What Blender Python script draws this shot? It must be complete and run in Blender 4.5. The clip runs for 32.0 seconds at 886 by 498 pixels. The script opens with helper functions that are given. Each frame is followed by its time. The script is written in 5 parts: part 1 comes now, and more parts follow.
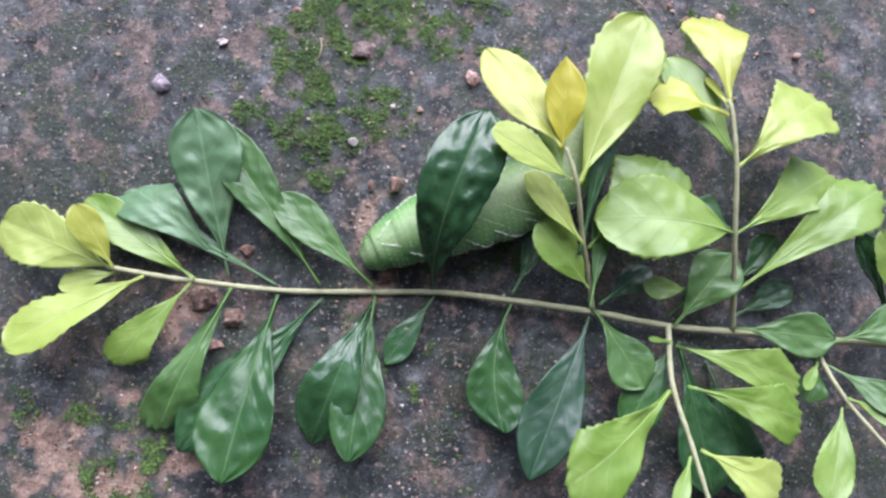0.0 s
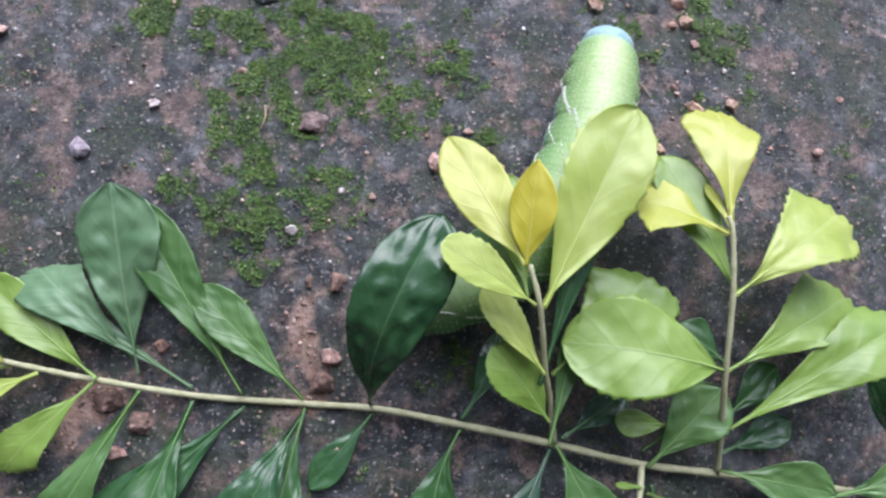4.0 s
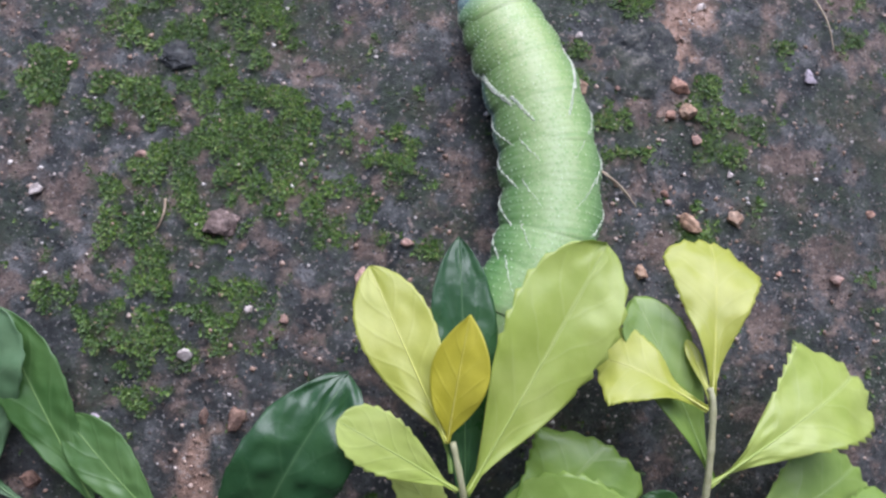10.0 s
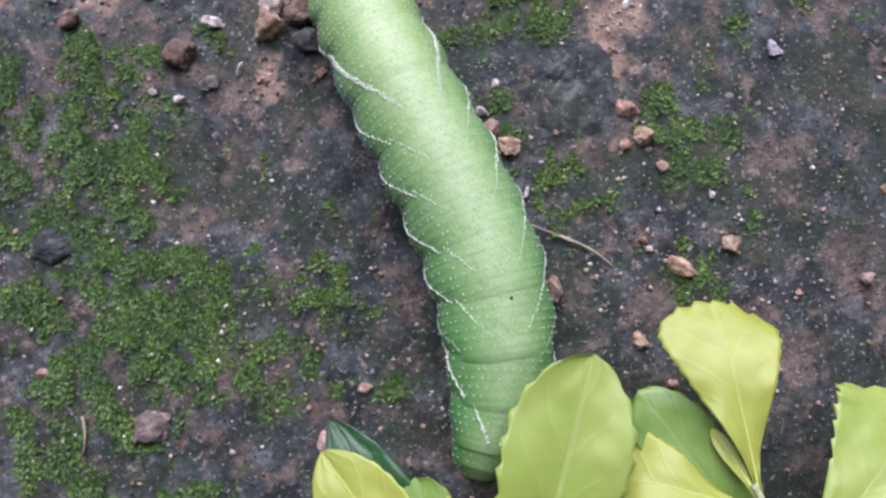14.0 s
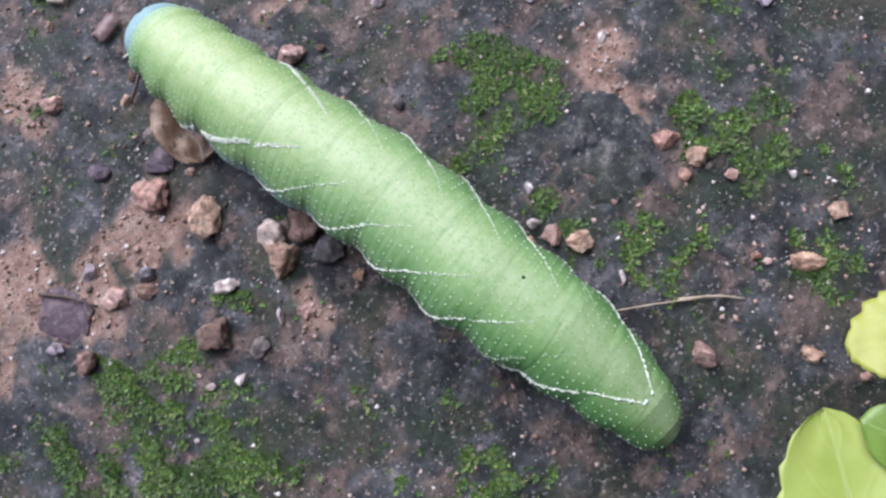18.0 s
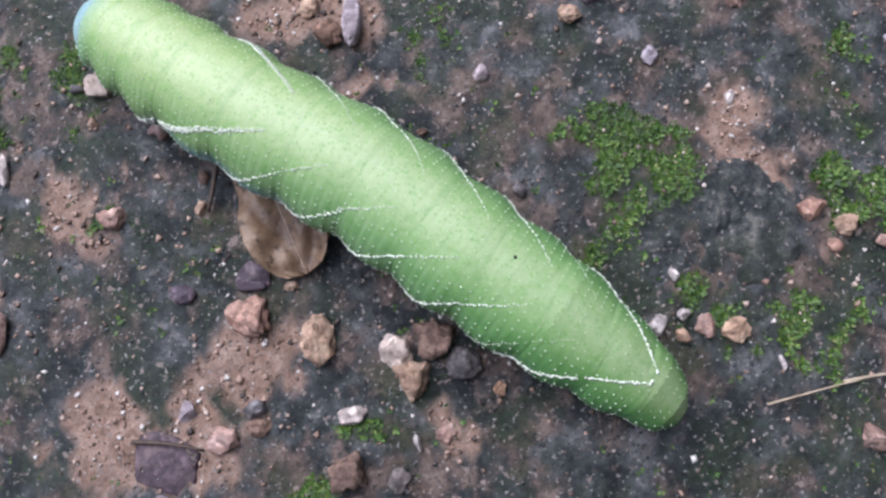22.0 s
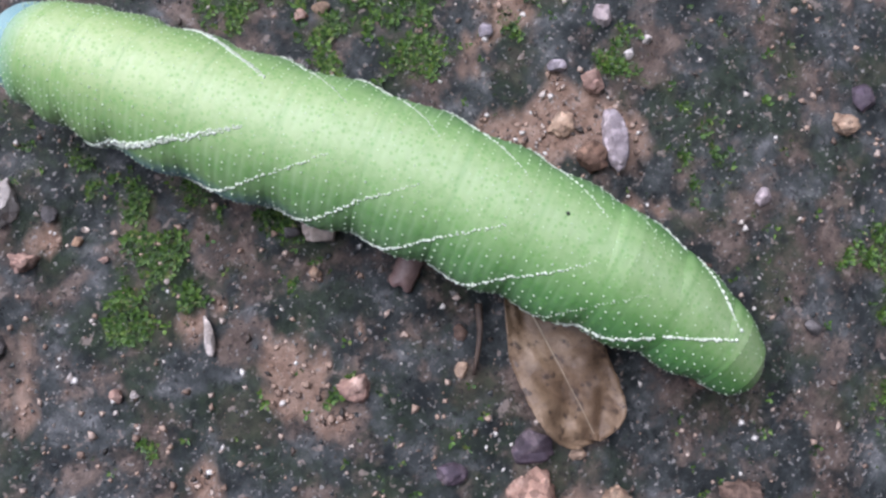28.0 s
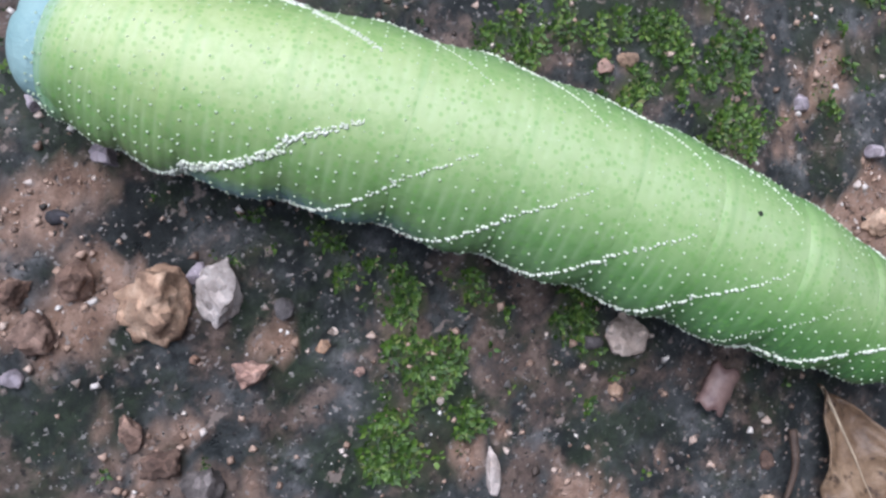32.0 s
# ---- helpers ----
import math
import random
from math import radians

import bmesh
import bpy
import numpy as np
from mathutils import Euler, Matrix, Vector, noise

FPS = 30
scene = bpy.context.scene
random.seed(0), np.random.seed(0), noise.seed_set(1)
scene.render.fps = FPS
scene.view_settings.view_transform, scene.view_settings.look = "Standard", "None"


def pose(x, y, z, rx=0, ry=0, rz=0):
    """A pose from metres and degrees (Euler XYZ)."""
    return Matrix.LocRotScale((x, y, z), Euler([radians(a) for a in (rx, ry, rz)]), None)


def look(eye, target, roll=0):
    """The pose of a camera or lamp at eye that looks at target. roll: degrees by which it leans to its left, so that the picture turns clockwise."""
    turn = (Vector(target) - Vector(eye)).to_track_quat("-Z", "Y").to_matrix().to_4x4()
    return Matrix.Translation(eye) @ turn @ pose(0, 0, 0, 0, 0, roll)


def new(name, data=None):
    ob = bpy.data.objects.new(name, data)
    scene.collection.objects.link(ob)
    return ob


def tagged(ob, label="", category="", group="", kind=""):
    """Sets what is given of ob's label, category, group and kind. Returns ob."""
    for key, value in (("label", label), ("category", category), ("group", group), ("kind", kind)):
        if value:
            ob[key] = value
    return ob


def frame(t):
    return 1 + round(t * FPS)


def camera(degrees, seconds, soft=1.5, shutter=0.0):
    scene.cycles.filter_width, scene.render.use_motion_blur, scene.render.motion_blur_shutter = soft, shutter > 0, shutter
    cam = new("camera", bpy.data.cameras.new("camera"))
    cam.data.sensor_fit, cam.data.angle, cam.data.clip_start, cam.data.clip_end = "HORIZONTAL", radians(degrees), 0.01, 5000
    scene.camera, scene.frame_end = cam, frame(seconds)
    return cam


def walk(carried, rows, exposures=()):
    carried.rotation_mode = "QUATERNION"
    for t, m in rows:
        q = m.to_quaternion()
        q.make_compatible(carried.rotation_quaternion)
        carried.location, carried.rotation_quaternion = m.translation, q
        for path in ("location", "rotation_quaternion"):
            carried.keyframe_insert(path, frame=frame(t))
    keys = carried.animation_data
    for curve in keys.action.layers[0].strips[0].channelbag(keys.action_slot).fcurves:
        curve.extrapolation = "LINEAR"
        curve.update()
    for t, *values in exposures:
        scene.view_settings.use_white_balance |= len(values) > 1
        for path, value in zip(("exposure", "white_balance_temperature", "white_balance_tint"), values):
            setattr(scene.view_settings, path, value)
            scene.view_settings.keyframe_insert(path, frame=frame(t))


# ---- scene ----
import itertools

# camera
cam = camera(63.0, 32.0, soft=2.5)
walk(cam, [
    (0.0, pose(-0.01767, -0.05096, 0.14928, 18.910, -4.729, -3.296)),
    (0.5, pose(-0.01602, -0.04641, 0.14889, 18.495, -4.684, -3.032)),
    (1.0, pose(-0.01540, -0.04325, 0.14809, 18.634, -4.964, -2.783)),
    (1.5, pose(-0.01391, -0.03940, 0.14594, 18.809, -4.936, -2.255)),
    (2.0, pose(-0.01149, -0.03529, 0.14364, 18.860, -4.879, -1.569)),
    (2.5, pose(-0.00862, -0.03147, 0.14160, 18.790, -4.705, -0.818)),
    (3.0, pose(-0.00585, -0.02746, 0.13993, 18.383, -4.550, -0.102)),
    (3.5, pose(-0.00332, -0.02430, 0.13837, 18.106, -4.432, 0.492)),
    (5.5, pose(0.00359, -0.00944, 0.13450, 17.288, -4.917, 2.447)),
    (6.0, pose(0.00524, -0.00530, 0.13430, 16.986, -4.948, 2.895)),
    (6.5, pose(0.00646, -0.00107, 0.13443, 16.375, -5.065, 3.314)),
    (7.0, pose(0.00811, 0.00181, 0.13420, 16.052, -4.959, 3.622)),
    (7.5, pose(0.00970, 0.00452, 0.13248, 15.819, -4.587, 3.935)),
    (8.0, pose(0.01089, 0.00688, 0.13047, 15.483, -4.367, 4.208)),
    (8.5, pose(0.01262, 0.00915, 0.12842, 15.194, -3.970, 4.517)),
    (9.0, pose(0.01407, 0.01119, 0.12640, 14.955, -3.647, 4.730)),
    (9.5, pose(0.01513, 0.01330, 0.12429, 14.771, -3.430, 4.870)),
    (10.0, pose(0.01583, 0.01674, 0.12271, 14.544, -3.271, 5.077)),
    (10.5, pose(0.01634, 0.02049, 0.12108, 14.416, -3.140, 5.222)),
    (11.0, pose(0.01641, 0.02440, 0.11957, 14.130, -3.133, 5.285)),
    (11.5, pose(0.01756, 0.02808, 0.11821, 13.897, -2.852, 5.305)),
    (12.0, pose(0.01898, 0.03072, 0.11675, 14.017, -2.925, 5.011)),
    (12.5, pose(0.02128, 0.03429, 0.11518, 13.145, -2.469, 3.518)),
    (13.0, pose(0.02343, 0.03781, 0.11332, 12.428, -1.725, 0.302)),
    (13.5, pose(0.02599, 0.04159, 0.11094, 12.047, -0.080, -4.409)),
    (15.5, pose(0.03340, 0.05423, 0.10962, 10.817, 7.109, -28.600)),
    (16.0, pose(0.03223, 0.05943, 0.11024, 10.813, 6.832, -32.583)),
    (16.5, pose(0.03070, 0.06342, 0.11064, 10.599, 6.745, -35.240)),
    (17.0, pose(0.02872, 0.06647, 0.11000, 9.924, 6.776, -37.430)),
    (17.5, pose(0.02715, 0.07020, 0.10844, 9.118, 6.864, -39.170)),
    (18.0, pose(0.02537, 0.07470, 0.10669, 8.485, 6.574, -40.708)),
    (18.5, pose(0.02357, 0.07925, 0.10467, 8.159, 6.040, -41.903)),
    (19.0, pose(0.02349, 0.08309, 0.10264, 7.673, 5.996, -42.665)),
    (19.5, pose(0.02364, 0.08630, 0.10240, 7.078, 5.665, -43.221)),
    (20.0, pose(0.02302, 0.08986, 0.10239, 6.686, 5.111, -43.831)),
    (20.5, pose(0.02207, 0.09459, 0.10250, 6.083, 4.298, -44.532)),
    (21.0, pose(0.02091, 0.10005, 0.10236, 5.481, 3.316, -45.200)),
    (21.5, pose(0.02053, 0.10475, 0.10179, 4.999, 2.885, -45.859)),
    (22.0, pose(0.02003, 0.10938, 0.10095, 4.672, 2.445, -46.509)),
    (22.5, pose(0.02035, 0.11460, 0.10032, 3.765, 2.015, -47.047)),
    (23.0, pose(0.02017, 0.11939, 0.09941, 3.246, 1.546, -47.600)),
    (23.5, pose(0.01969, 0.12347, 0.09830, 3.040, 1.194, -48.170)),
    (24.0, pose(0.01966, 0.12822, 0.09743, 2.356, 0.635, -48.652)),
    (24.5, pose(0.01970, 0.13314, 0.09647, 1.558, -0.009, -49.109)),
    (26.5, pose(0.01511, 0.15080, 0.09164, 0.636, -2.722, -50.265)),
    (27.0, pose(0.01233, 0.15559, 0.09048, 0.590, -3.896, -50.213)),
    (27.5, pose(0.00934, 0.15893, 0.08947, 1.125, -4.588, -50.133)),
    (28.0, pose(0.00694, 0.16234, 0.08858, 1.331, -5.213, -49.968)),
    (28.5, pose(0.00450, 0.16610, 0.08758, 1.411, -6.074, -49.848)),
    (29.0, pose(0.00241, 0.16992, 0.08641, 1.332, -6.824, -49.665)),
    (29.5, pose(0.00082, 0.17334, 0.08438, 1.431, -6.963, -49.462)),
    (30.0, pose(-0.00021, 0.17745, 0.08165, 1.098, -7.137, -49.200)),
    (30.5, pose(-0.00279, 0.18443, 0.07770, 0.331, -8.910, -48.769)),
    (31.0, pose(-0.00562, 0.19226, 0.07317, -0.859, -11.308, -48.184)),
    (31.5, pose(-0.00872, 0.20005, 0.06815, -2.056, -14.288, -47.369)),
    (32.0, pose(-0.00984, 0.20553, 0.06393, -3.086, -15.726, -46.694)),
], exposures=[(0.0, 0.29, 5800, 22), (3.0, 0.20, 5800, 22), (7.0, -0.22, 5800, 22), (13.0, -0.26, 5800, 23), (18.0, -0.20, 5800, 23), (24.0, -0.32, 5800, 19), (27.0, -0.36, 5800, 19), (32.0, -0.38, 5800, 17)])

# world and light: overcast daylight, stronger from +y
world = bpy.data.worlds.new("overcast_sky")
scene.world = world
world.use_nodes = True
wn = world.node_tree
sky = wn.nodes.new("ShaderNodeTexSky")
sky.sky_type = "NISHITA"
sky.sun_disc = False
sky.sun_elevation, sky.sun_rotation = radians(51), radians(6)
sky.dust_density, sky.ozone_density = 4.0, 0.6
wn.links.new(sky.outputs[0], wn.nodes["Background"].inputs[0])
wn.nodes["Background"].inputs[1].default_value = 0.145
sun_data = bpy.data.lights.new("sun", "SUN")
sun_data.energy, sun_data.angle, sun_data.color = 5.0, radians(60), (0.96, 0.98, 1.0)
sun = new("sun", sun_data)
sun.matrix_world = look((0.10, 0.9, 1.15), (0, 0, 0))


# ground form
def smooth(a, b, x):
    u = np.clip((x - a) / (b - a), 0, 1)
    return u * u * (3 - 2 * u)


def lie(x, y):
    """The gently domed ground, falling away under the branch."""
    far_x, far_y = x, y
    x, y = np.clip(x, -0.12, 0.13), np.clip(y, -0.07, 0.24)
    near = np.exp(-((far_x - x) ** 2 + (far_y - y) ** 2) / 0.10 ** 2)
    dome = (-0.0056 - 0.0182 * x + 0.1655 * y - 0.66 * x * x + 0.1111 * x * y - 0.7651 * y * y
            - 0.007 * smooth(0.035, -0.012, y))
    return near * dome - 0.010 * (1 - near)


def lattice(i, j, seed):
    n = (i * 374761393 + j * 668265263 + seed * 974711) & 0x7FFFFFFF
    n = ((n ^ (n >> 13)) * 1274126177) & 0x7FFFFFFF
    return ((n ^ (n >> 16)) & 0xFFFF) / 65535.0


def grain(x, y, size, seed):
    """Value noise, 0 to 1, with cells of that size in metres."""
    u, v = np.asarray(x) / size, np.asarray(y) / size
    i, j = np.floor(u).astype(np.int64), np.floor(v).astype(np.int64)
    fu, fv = u - i, v - j
    fu, fv = fu * fu * (3 - 2 * fu), fv * fv * (3 - 2 * fv)
    a, b = lattice(i, j, seed), lattice(i + 1, j, seed)
    c, d = lattice(i, j + 1, seed), lattice(i + 1, j + 1, seed)
    return (a * (1 - fu) + b * fu) * (1 - fv) + (c * (1 - fu) + d * fu) * fv


def fractal(x, y, size, seed, octaves=4):
    out, amp, total = 0, 1.0, 0
    for k in range(octaves):
        out, total = out + amp * grain(x, y, size / 2 ** k, seed + k), total + amp
        amp *= 0.55
    return out / total


SOIL, MOSS = [], []


def soil(x, y, rx, ry, turn, strength):
    SOIL.append((x, y, rx, ry, radians(turn), strength))


def moss(x, y, rx, ry, turn, strength):
    MOSS.append((x, y, rx, ry, radians(turn), strength))


def cover(beds, x, y):
    out = np.zeros_like(x)
    for cx, cy, rx, ry, a, s in beds:
        dx, dy = x - cx, y - cy
        u, v = (dx * math.cos(a) + dy * math.sin(a)) / rx, (dy * math.cos(a) - dx * math.sin(a)) / ry
        out = np.maximum(out, s * np.clip(1.35 - 0.75 * np.sqrt(u * u + v * v), 0, 1))
    return out


soil(-0.0095, 0.1269, 0.0070, 0.0103, -33, 1.00)
soil(-0.0068, 0.1577, 0.0060, 0.0045, -33, 0.80)
soil(0.0649, 0.0984, 0.0041, 0.0068, -33, 1.00)
soil(0.0627, 0.0828, 0.0035, 0.0053, -33, 0.70)
soil(-0.0070, 0.1569, 0.0061, 0.0044, -43, 1.00)
soil(-0.0273, 0.1269, 0.0082, 0.0074, -43, 1.00)
soil(-0.0273, 0.1359, 0.0050, 0.0059, -43, 0.80)
soil(-0.0075, 0.1276, 0.0074, 0.0099, -43, 1.00)
soil(0.0301, 0.1419, 0.0077, 0.0034, -43, 0.80)
soil(-0.0078, 0.1588, 0.0047, 0.0035, -49, 1.00)
soil(0.0383, 0.1693, 0.0054, 0.0040, -49, 1.00)
soil(0.0329, 0.1559, 0.0066, 0.0060, -49, 1.00)
soil(-0.0329, 0.1893, 0.0068, 0.0081, -49, 1.00)
soil(-0.0303, 0.1976, 0.0044, 0.0037, -49, 0.80)
soil(-0.0176, 0.1971, 0.0044, 0.0038, -49, 0.70)
soil(-0.0131, 0.1728, 0.0019, 0.0038, -49, 0.70)
soil(-0.0251, 0.2148, 0.0069, 0.0078, -47, 1.00)
soil(-0.0306, 0.1958, 0.0065, 0.0045, -47, 1.00)
soil(-0.0120, 0.1744, 0.0021, 0.0032, -47, 0.70)
soil(0.0375, 0.1696, 0.0054, 0.0042, -47, 0.90)
soil(-0.0569, -0.0079, 0.0093, 0.0070, -0, 1.00)
soil(-0.0144, 0.0024, 0.0047, 0.0083, -0, 1.00)
soil(-0.0101, 0.0169, 0.0071, 0.0071, -0, 0.60)
soil(-0.0687, -0.0410, 0.0163, 0.0100, -3, 0.90)
soil(-0.0947, -0.0395, 0.0075, 0.0087, -3, 0.80)
soil(-0.0822, -0.0450, 0.0100, 0.0050, -3, 0.80)
soil(-0.0160, 0.0052, 0.0043, 0.0098, 3, 0.80)
soil(0.0626, 0.0929, 0.0050, 0.0088, 3, 0.90)
soil(-0.0012, 0.0485, 0.0073, 0.0073, -0, 0.50)
soil(-0.0355, 0.0397, 0.0071, 0.0047, -0, 0.50)
soil(-0.0190, 0.0490, 0.0060, 0.0047, -3, 0.60)
soil(-0.0892, 0.0381, 0.0078, 0.0065, -3, 0.50)
soil(0.0182, 0.0607, 0.0056, 0.0037, 5, 0.50)
soil(0.0015, 0.0598, 0.0083, 0.0055, 5, 0.40)
soil(0.0344, 0.1556, 0.0087, 0.0055, -48, 1.00)
soil(-0.0095, 0.1267, 0.0082, 0.0090, -48, 1.00)
soil(-0.0118, 0.1225, 0.0095, 0.0072, -45, 1.00)
soil(-0.0069, 0.1587, 0.0054, 0.0047, -48, 0.90)
soil(-0.0303, 0.1423, 0.0091, 0.0053, -48, 0.80)
soil(0.0662, 0.1004, 0.0047, 0.0070, -48, 1.00)
soil(0.0043, 0.1009, 0.0050, 0.0040, 5, 0.80)
soil(-0.0284, 0.1580, 0.0031, 0.0062, -48, 0.80)
moss(-0.0196, 0.0679, 0.0228, 0.0171, 3, 1.00)
moss(-0.0315, 0.0377, 0.0119, 0.0130, 3, 0.70)
moss(-0.0486, 0.0732, 0.0114, 0.0091, 3, 0.60)
moss(-0.0026, 0.0549, 0.0068, 0.0079, 3, 0.70)
moss(0.0576, 0.0756, 0.0097, 0.0073, 3, 0.60)
moss(0.0743, 0.0649, 0.0073, 0.0073, 3, 0.40)
moss(0.0128, 0.0637, 0.0069, 0.0069, 3, 0.50)
moss(0.1052, 0.1009, 0.0080, 0.0067, 3, 0.60)
moss(-0.0304, 0.0325, 0.0094, 0.0106, -0, 0.60)
moss(-0.0220, 0.0690, 0.0205, 0.0187, 5, 1.00)
moss(-0.0224, 0.0892, 0.0183, 0.0077, 5, 0.90)
moss(0.0081, 0.0672, 0.0066, 0.0042, 5, 0.80)
moss(0.0510, 0.0753, 0.0088, 0.0049, 5, 0.90)
moss(0.0706, 0.0759, 0.0070, 0.0050, 5, 0.70)
moss(0.1001, 0.1013, 0.0043, 0.0075, 5, 0.90)
moss(0.0457, 0.1034, 0.0102, 0.0041, 5, 0.70)
moss(-0.0291, 0.0335, 0.0151, 0.0106, 5, 0.80)
moss(0.0814, 0.0947, 0.0062, 0.0062, 5, 0.50)
moss(-0.0057, 0.0517, 0.0055, 0.0055, 5, 0.70)
moss(-0.0154, 0.0966, 0.0149, 0.0097, -33, 0.90)
moss(-0.0330, 0.0935, 0.0132, 0.0105, -33, 1.00)
moss(0.0498, 0.1085, 0.0087, 0.0055, -33, 0.74)
moss(0.0674, 0.0819, 0.0066, 0.0058, -33, 0.90)
moss(0.0496, 0.0761, 0.0104, 0.0052, -33, 0.90)
moss(0.0765, 0.0839, 0.0072, 0.0072, -33, 0.50)
moss(0.0744, 0.0993, 0.0041, 0.0041, -33, 0.60)
moss(-0.0060, 0.0716, 0.0185, 0.0067, -33, 0.90)
moss(0.0652, 0.0568, 0.0094, 0.0068, -33, 0.60)
moss(0.0080, 0.0666, 0.0067, 0.0050, -33, 0.60)
moss(-0.0057, 0.1106, 0.0041, 0.0027, -33, 0.60)
moss(0.0530, 0.1101, 0.0076, 0.0052, -45, 0.80)
moss(0.0486, 0.0781, 0.0109, 0.0101, -45, 0.90)
moss(0.0721, 0.0840, 0.0048, 0.0048, -45, 0.70)
moss(-0.0006, 0.1713, 0.0047, 0.0102, -45, 0.60)
moss(0.0788, 0.0951, 0.0057, 0.0041, -45, 0.60)
moss(-0.0256, 0.1473, 0.0041, 0.0032, -45, 0.50)
moss(-0.0172, 0.1035, 0.0115, 0.0040, -45, 0.80)
moss(0.0354, 0.1441, 0.0041, 0.0033, -45, 0.25)
moss(0.0416, 0.1351, 0.0041, 0.0041, -45, 0.25)
moss(0.0305, 0.1800, 0.0100, 0.0056, -49, 1.00)
moss(-0.0063, 0.1841, 0.0089, 0.0057, -49, 0.52)
moss(-0.0141, 0.1797, 0.0081, 0.0056, -49, 0.52)
moss(-0.0077, 0.1713, 0.0063, 0.0057, -49, 0.44)
moss(-0.0224, 0.1724, 0.0099, 0.0050, -49, 0.44)
moss(-0.0097, 0.1997, 0.0038, 0.0038, -49, 0.50)
moss(0.0454, 0.1522, 0.0075, 0.0048, -49, 0.25)
moss(-0.0078, 0.1646, 0.0063, 0.0038, -49, 0.37)
moss(0.0262, 0.1920, 0.0079, 0.0026, -49, 0.80)
moss(0.0476, 0.1456, 0.0048, 0.0034, -49, 0.25)
moss(0.0300, 0.1876, 0.0143, 0.0046, -47, 1.00)
moss(-0.0073, 0.1853, 0.0090, 0.0064, -47, 0.59)
moss(-0.0061, 0.1715, 0.0065, 0.0054, -47, 0.59)
moss(0.0311, 0.1759, 0.0059, 0.0035, -47, 0.70)
moss(-0.0177, 0.1829, 0.0063, 0.0042, -47, 0.44)
moss(0.0492, 0.1727, 0.0056, 0.0037, -47, 0.70)
moss(-0.0712, -0.0456, 0.0075, 0.0050, -3, 0.80)
moss(-0.0863, -0.0304, 0.0151, 0.0075, -3, 0.40)
moss(-0.0067, -0.0221, 0.0091, 0.0078, -3, 0.40)
moss(-0.0302, 0.0174, 0.0078, 0.0078, -3, 0.50)
moss(0.0101, -0.0021, 0.0080, 0.0067, -3, 0.50)
moss(-0.0107, 0.0572, 0.0218, 0.0096, -3, 1.00)
moss(-0.0285, 0.0369, 0.0105, 0.0118, -3, 0.80)
moss(-0.0483, 0.0593, 0.0081, 0.0054, -3, 0.50)


def warp(x, y, size, seed, far):
    return x + far * (fractal(x, y, size, seed, 3) - 0.5), y + far * (fractal(x, y, size, seed + 50, 3) - 0.5)


def soil_at(x, y):
    wx, wy = warp(x, y, 0.009, 201, 0.012)
    return smooth(0.50, 0.60, cover(SOIL, wx, wy) * 0.55 + 1.05 * (fractal(x, y, 0.0065, 11, 5) - 0.5) + 0.10)


def moss_at(x, y):
    wx, wy = warp(x, y, 0.012, 301, 0.014)
    ragged = 1.25 * (fractal(x, y, 0.006, 31, 4) - 0.5) + 0.4 * (fractal(x, y, 0.025, 41, 2) - 0.5)
    return smooth(0.34, 0.62, cover(MOSS, wx, wy) * 0.74 + ragged) * smooth(0.36, 0.60, fractal(x, y, 0.0032, 61, 3)) * (1 - 0.85 * soil_at(x, y))


def height(x, y):
    s = soil_at(x, y)
    rough = 0.0018 * (fractal(x, y, 0.02, 3, 5) - 0.5) + 0.0009 * (fractal(x, y, 0.004, 7, 3) - 0.5)
    return lie(x, y) + rough + s * (0.0018 * (fractal(x, y, 0.0045, 17, 3) - 0.5) - 0.0005) + 0.0004 * moss_at(x, y)


def ground_z(x, y):
    return float(height(np.array([x]), np.array([y]))[0])


# materials
def material(name, build):
    m = bpy.data.materials.new(name)
    m.use_nodes = True
    t = m.node_tree
    build(t, t.nodes["Principled BSDF"])
    return m


def node(t, kind, **settings):
    n = t.nodes.new("ShaderNode" + kind)
    for key, value in settings.items():
        if key in n.inputs:
            n.inputs[key].default_value = value
    return n


def noise_of(t, scale, detail=4.0, rough=0.6, where=None):
    n = node(t, "TexNoise", Scale=scale, Detail=detail, Roughness=rough)
    if where is not None:
        t.links.new(where, n.inputs["Vector"])
    return n.outputs["Fac"]


def ramp(t, fac, *stops):
    n = t.nodes.new("ShaderNodeValToRGB")
    e = n.color_ramp.elements
    while len(e) < len(stops):
        e.new(0.5)
    for k, (at, colour) in enumerate(stops):
        e[k].position = at
        e[k].color = (*colour, 1) if len(colour) == 3 else colour
    t.links.new(fac, n.inputs[0])
    return n.outputs[0]


def mixed(t, fac, a, b, blend="MIX"):
    n = t.nodes.new("ShaderNodeMix")
    n.data_type, n.blend_type = "RGBA", blend
    for value, socket in ((fac, n.inputs[0]), (a, n.inputs[6]), (b, n.inputs[7])):
        if isinstance(value, bpy.types.NodeSocket):
            t.links.new(value, socket)
        elif isinstance(value, (int, float)):
            socket.default_value = value
        else:
            socket.default_value = (*value, 1)
    return n.outputs[2]


def maths(t, op, a, b=0.0):
    n = t.nodes.new("ShaderNodeMath")
    n.operation = op
    for value, socket in ((a, n.inputs[0]), (b, n.inputs[1])):
        if isinstance(value, bpy.types.NodeSocket):
            t.links.new(value, socket)
        else:
            socket.default_value = value
    return n.outputs[0]


def bump(t, p, fac, strength, distance):
    n = node(t, "Bump", Strength=strength, Distance=distance)
    t.links.new(fac, n.inputs["Height"])
    t.links.new(n.outputs[0], p.inputs["Normal"])


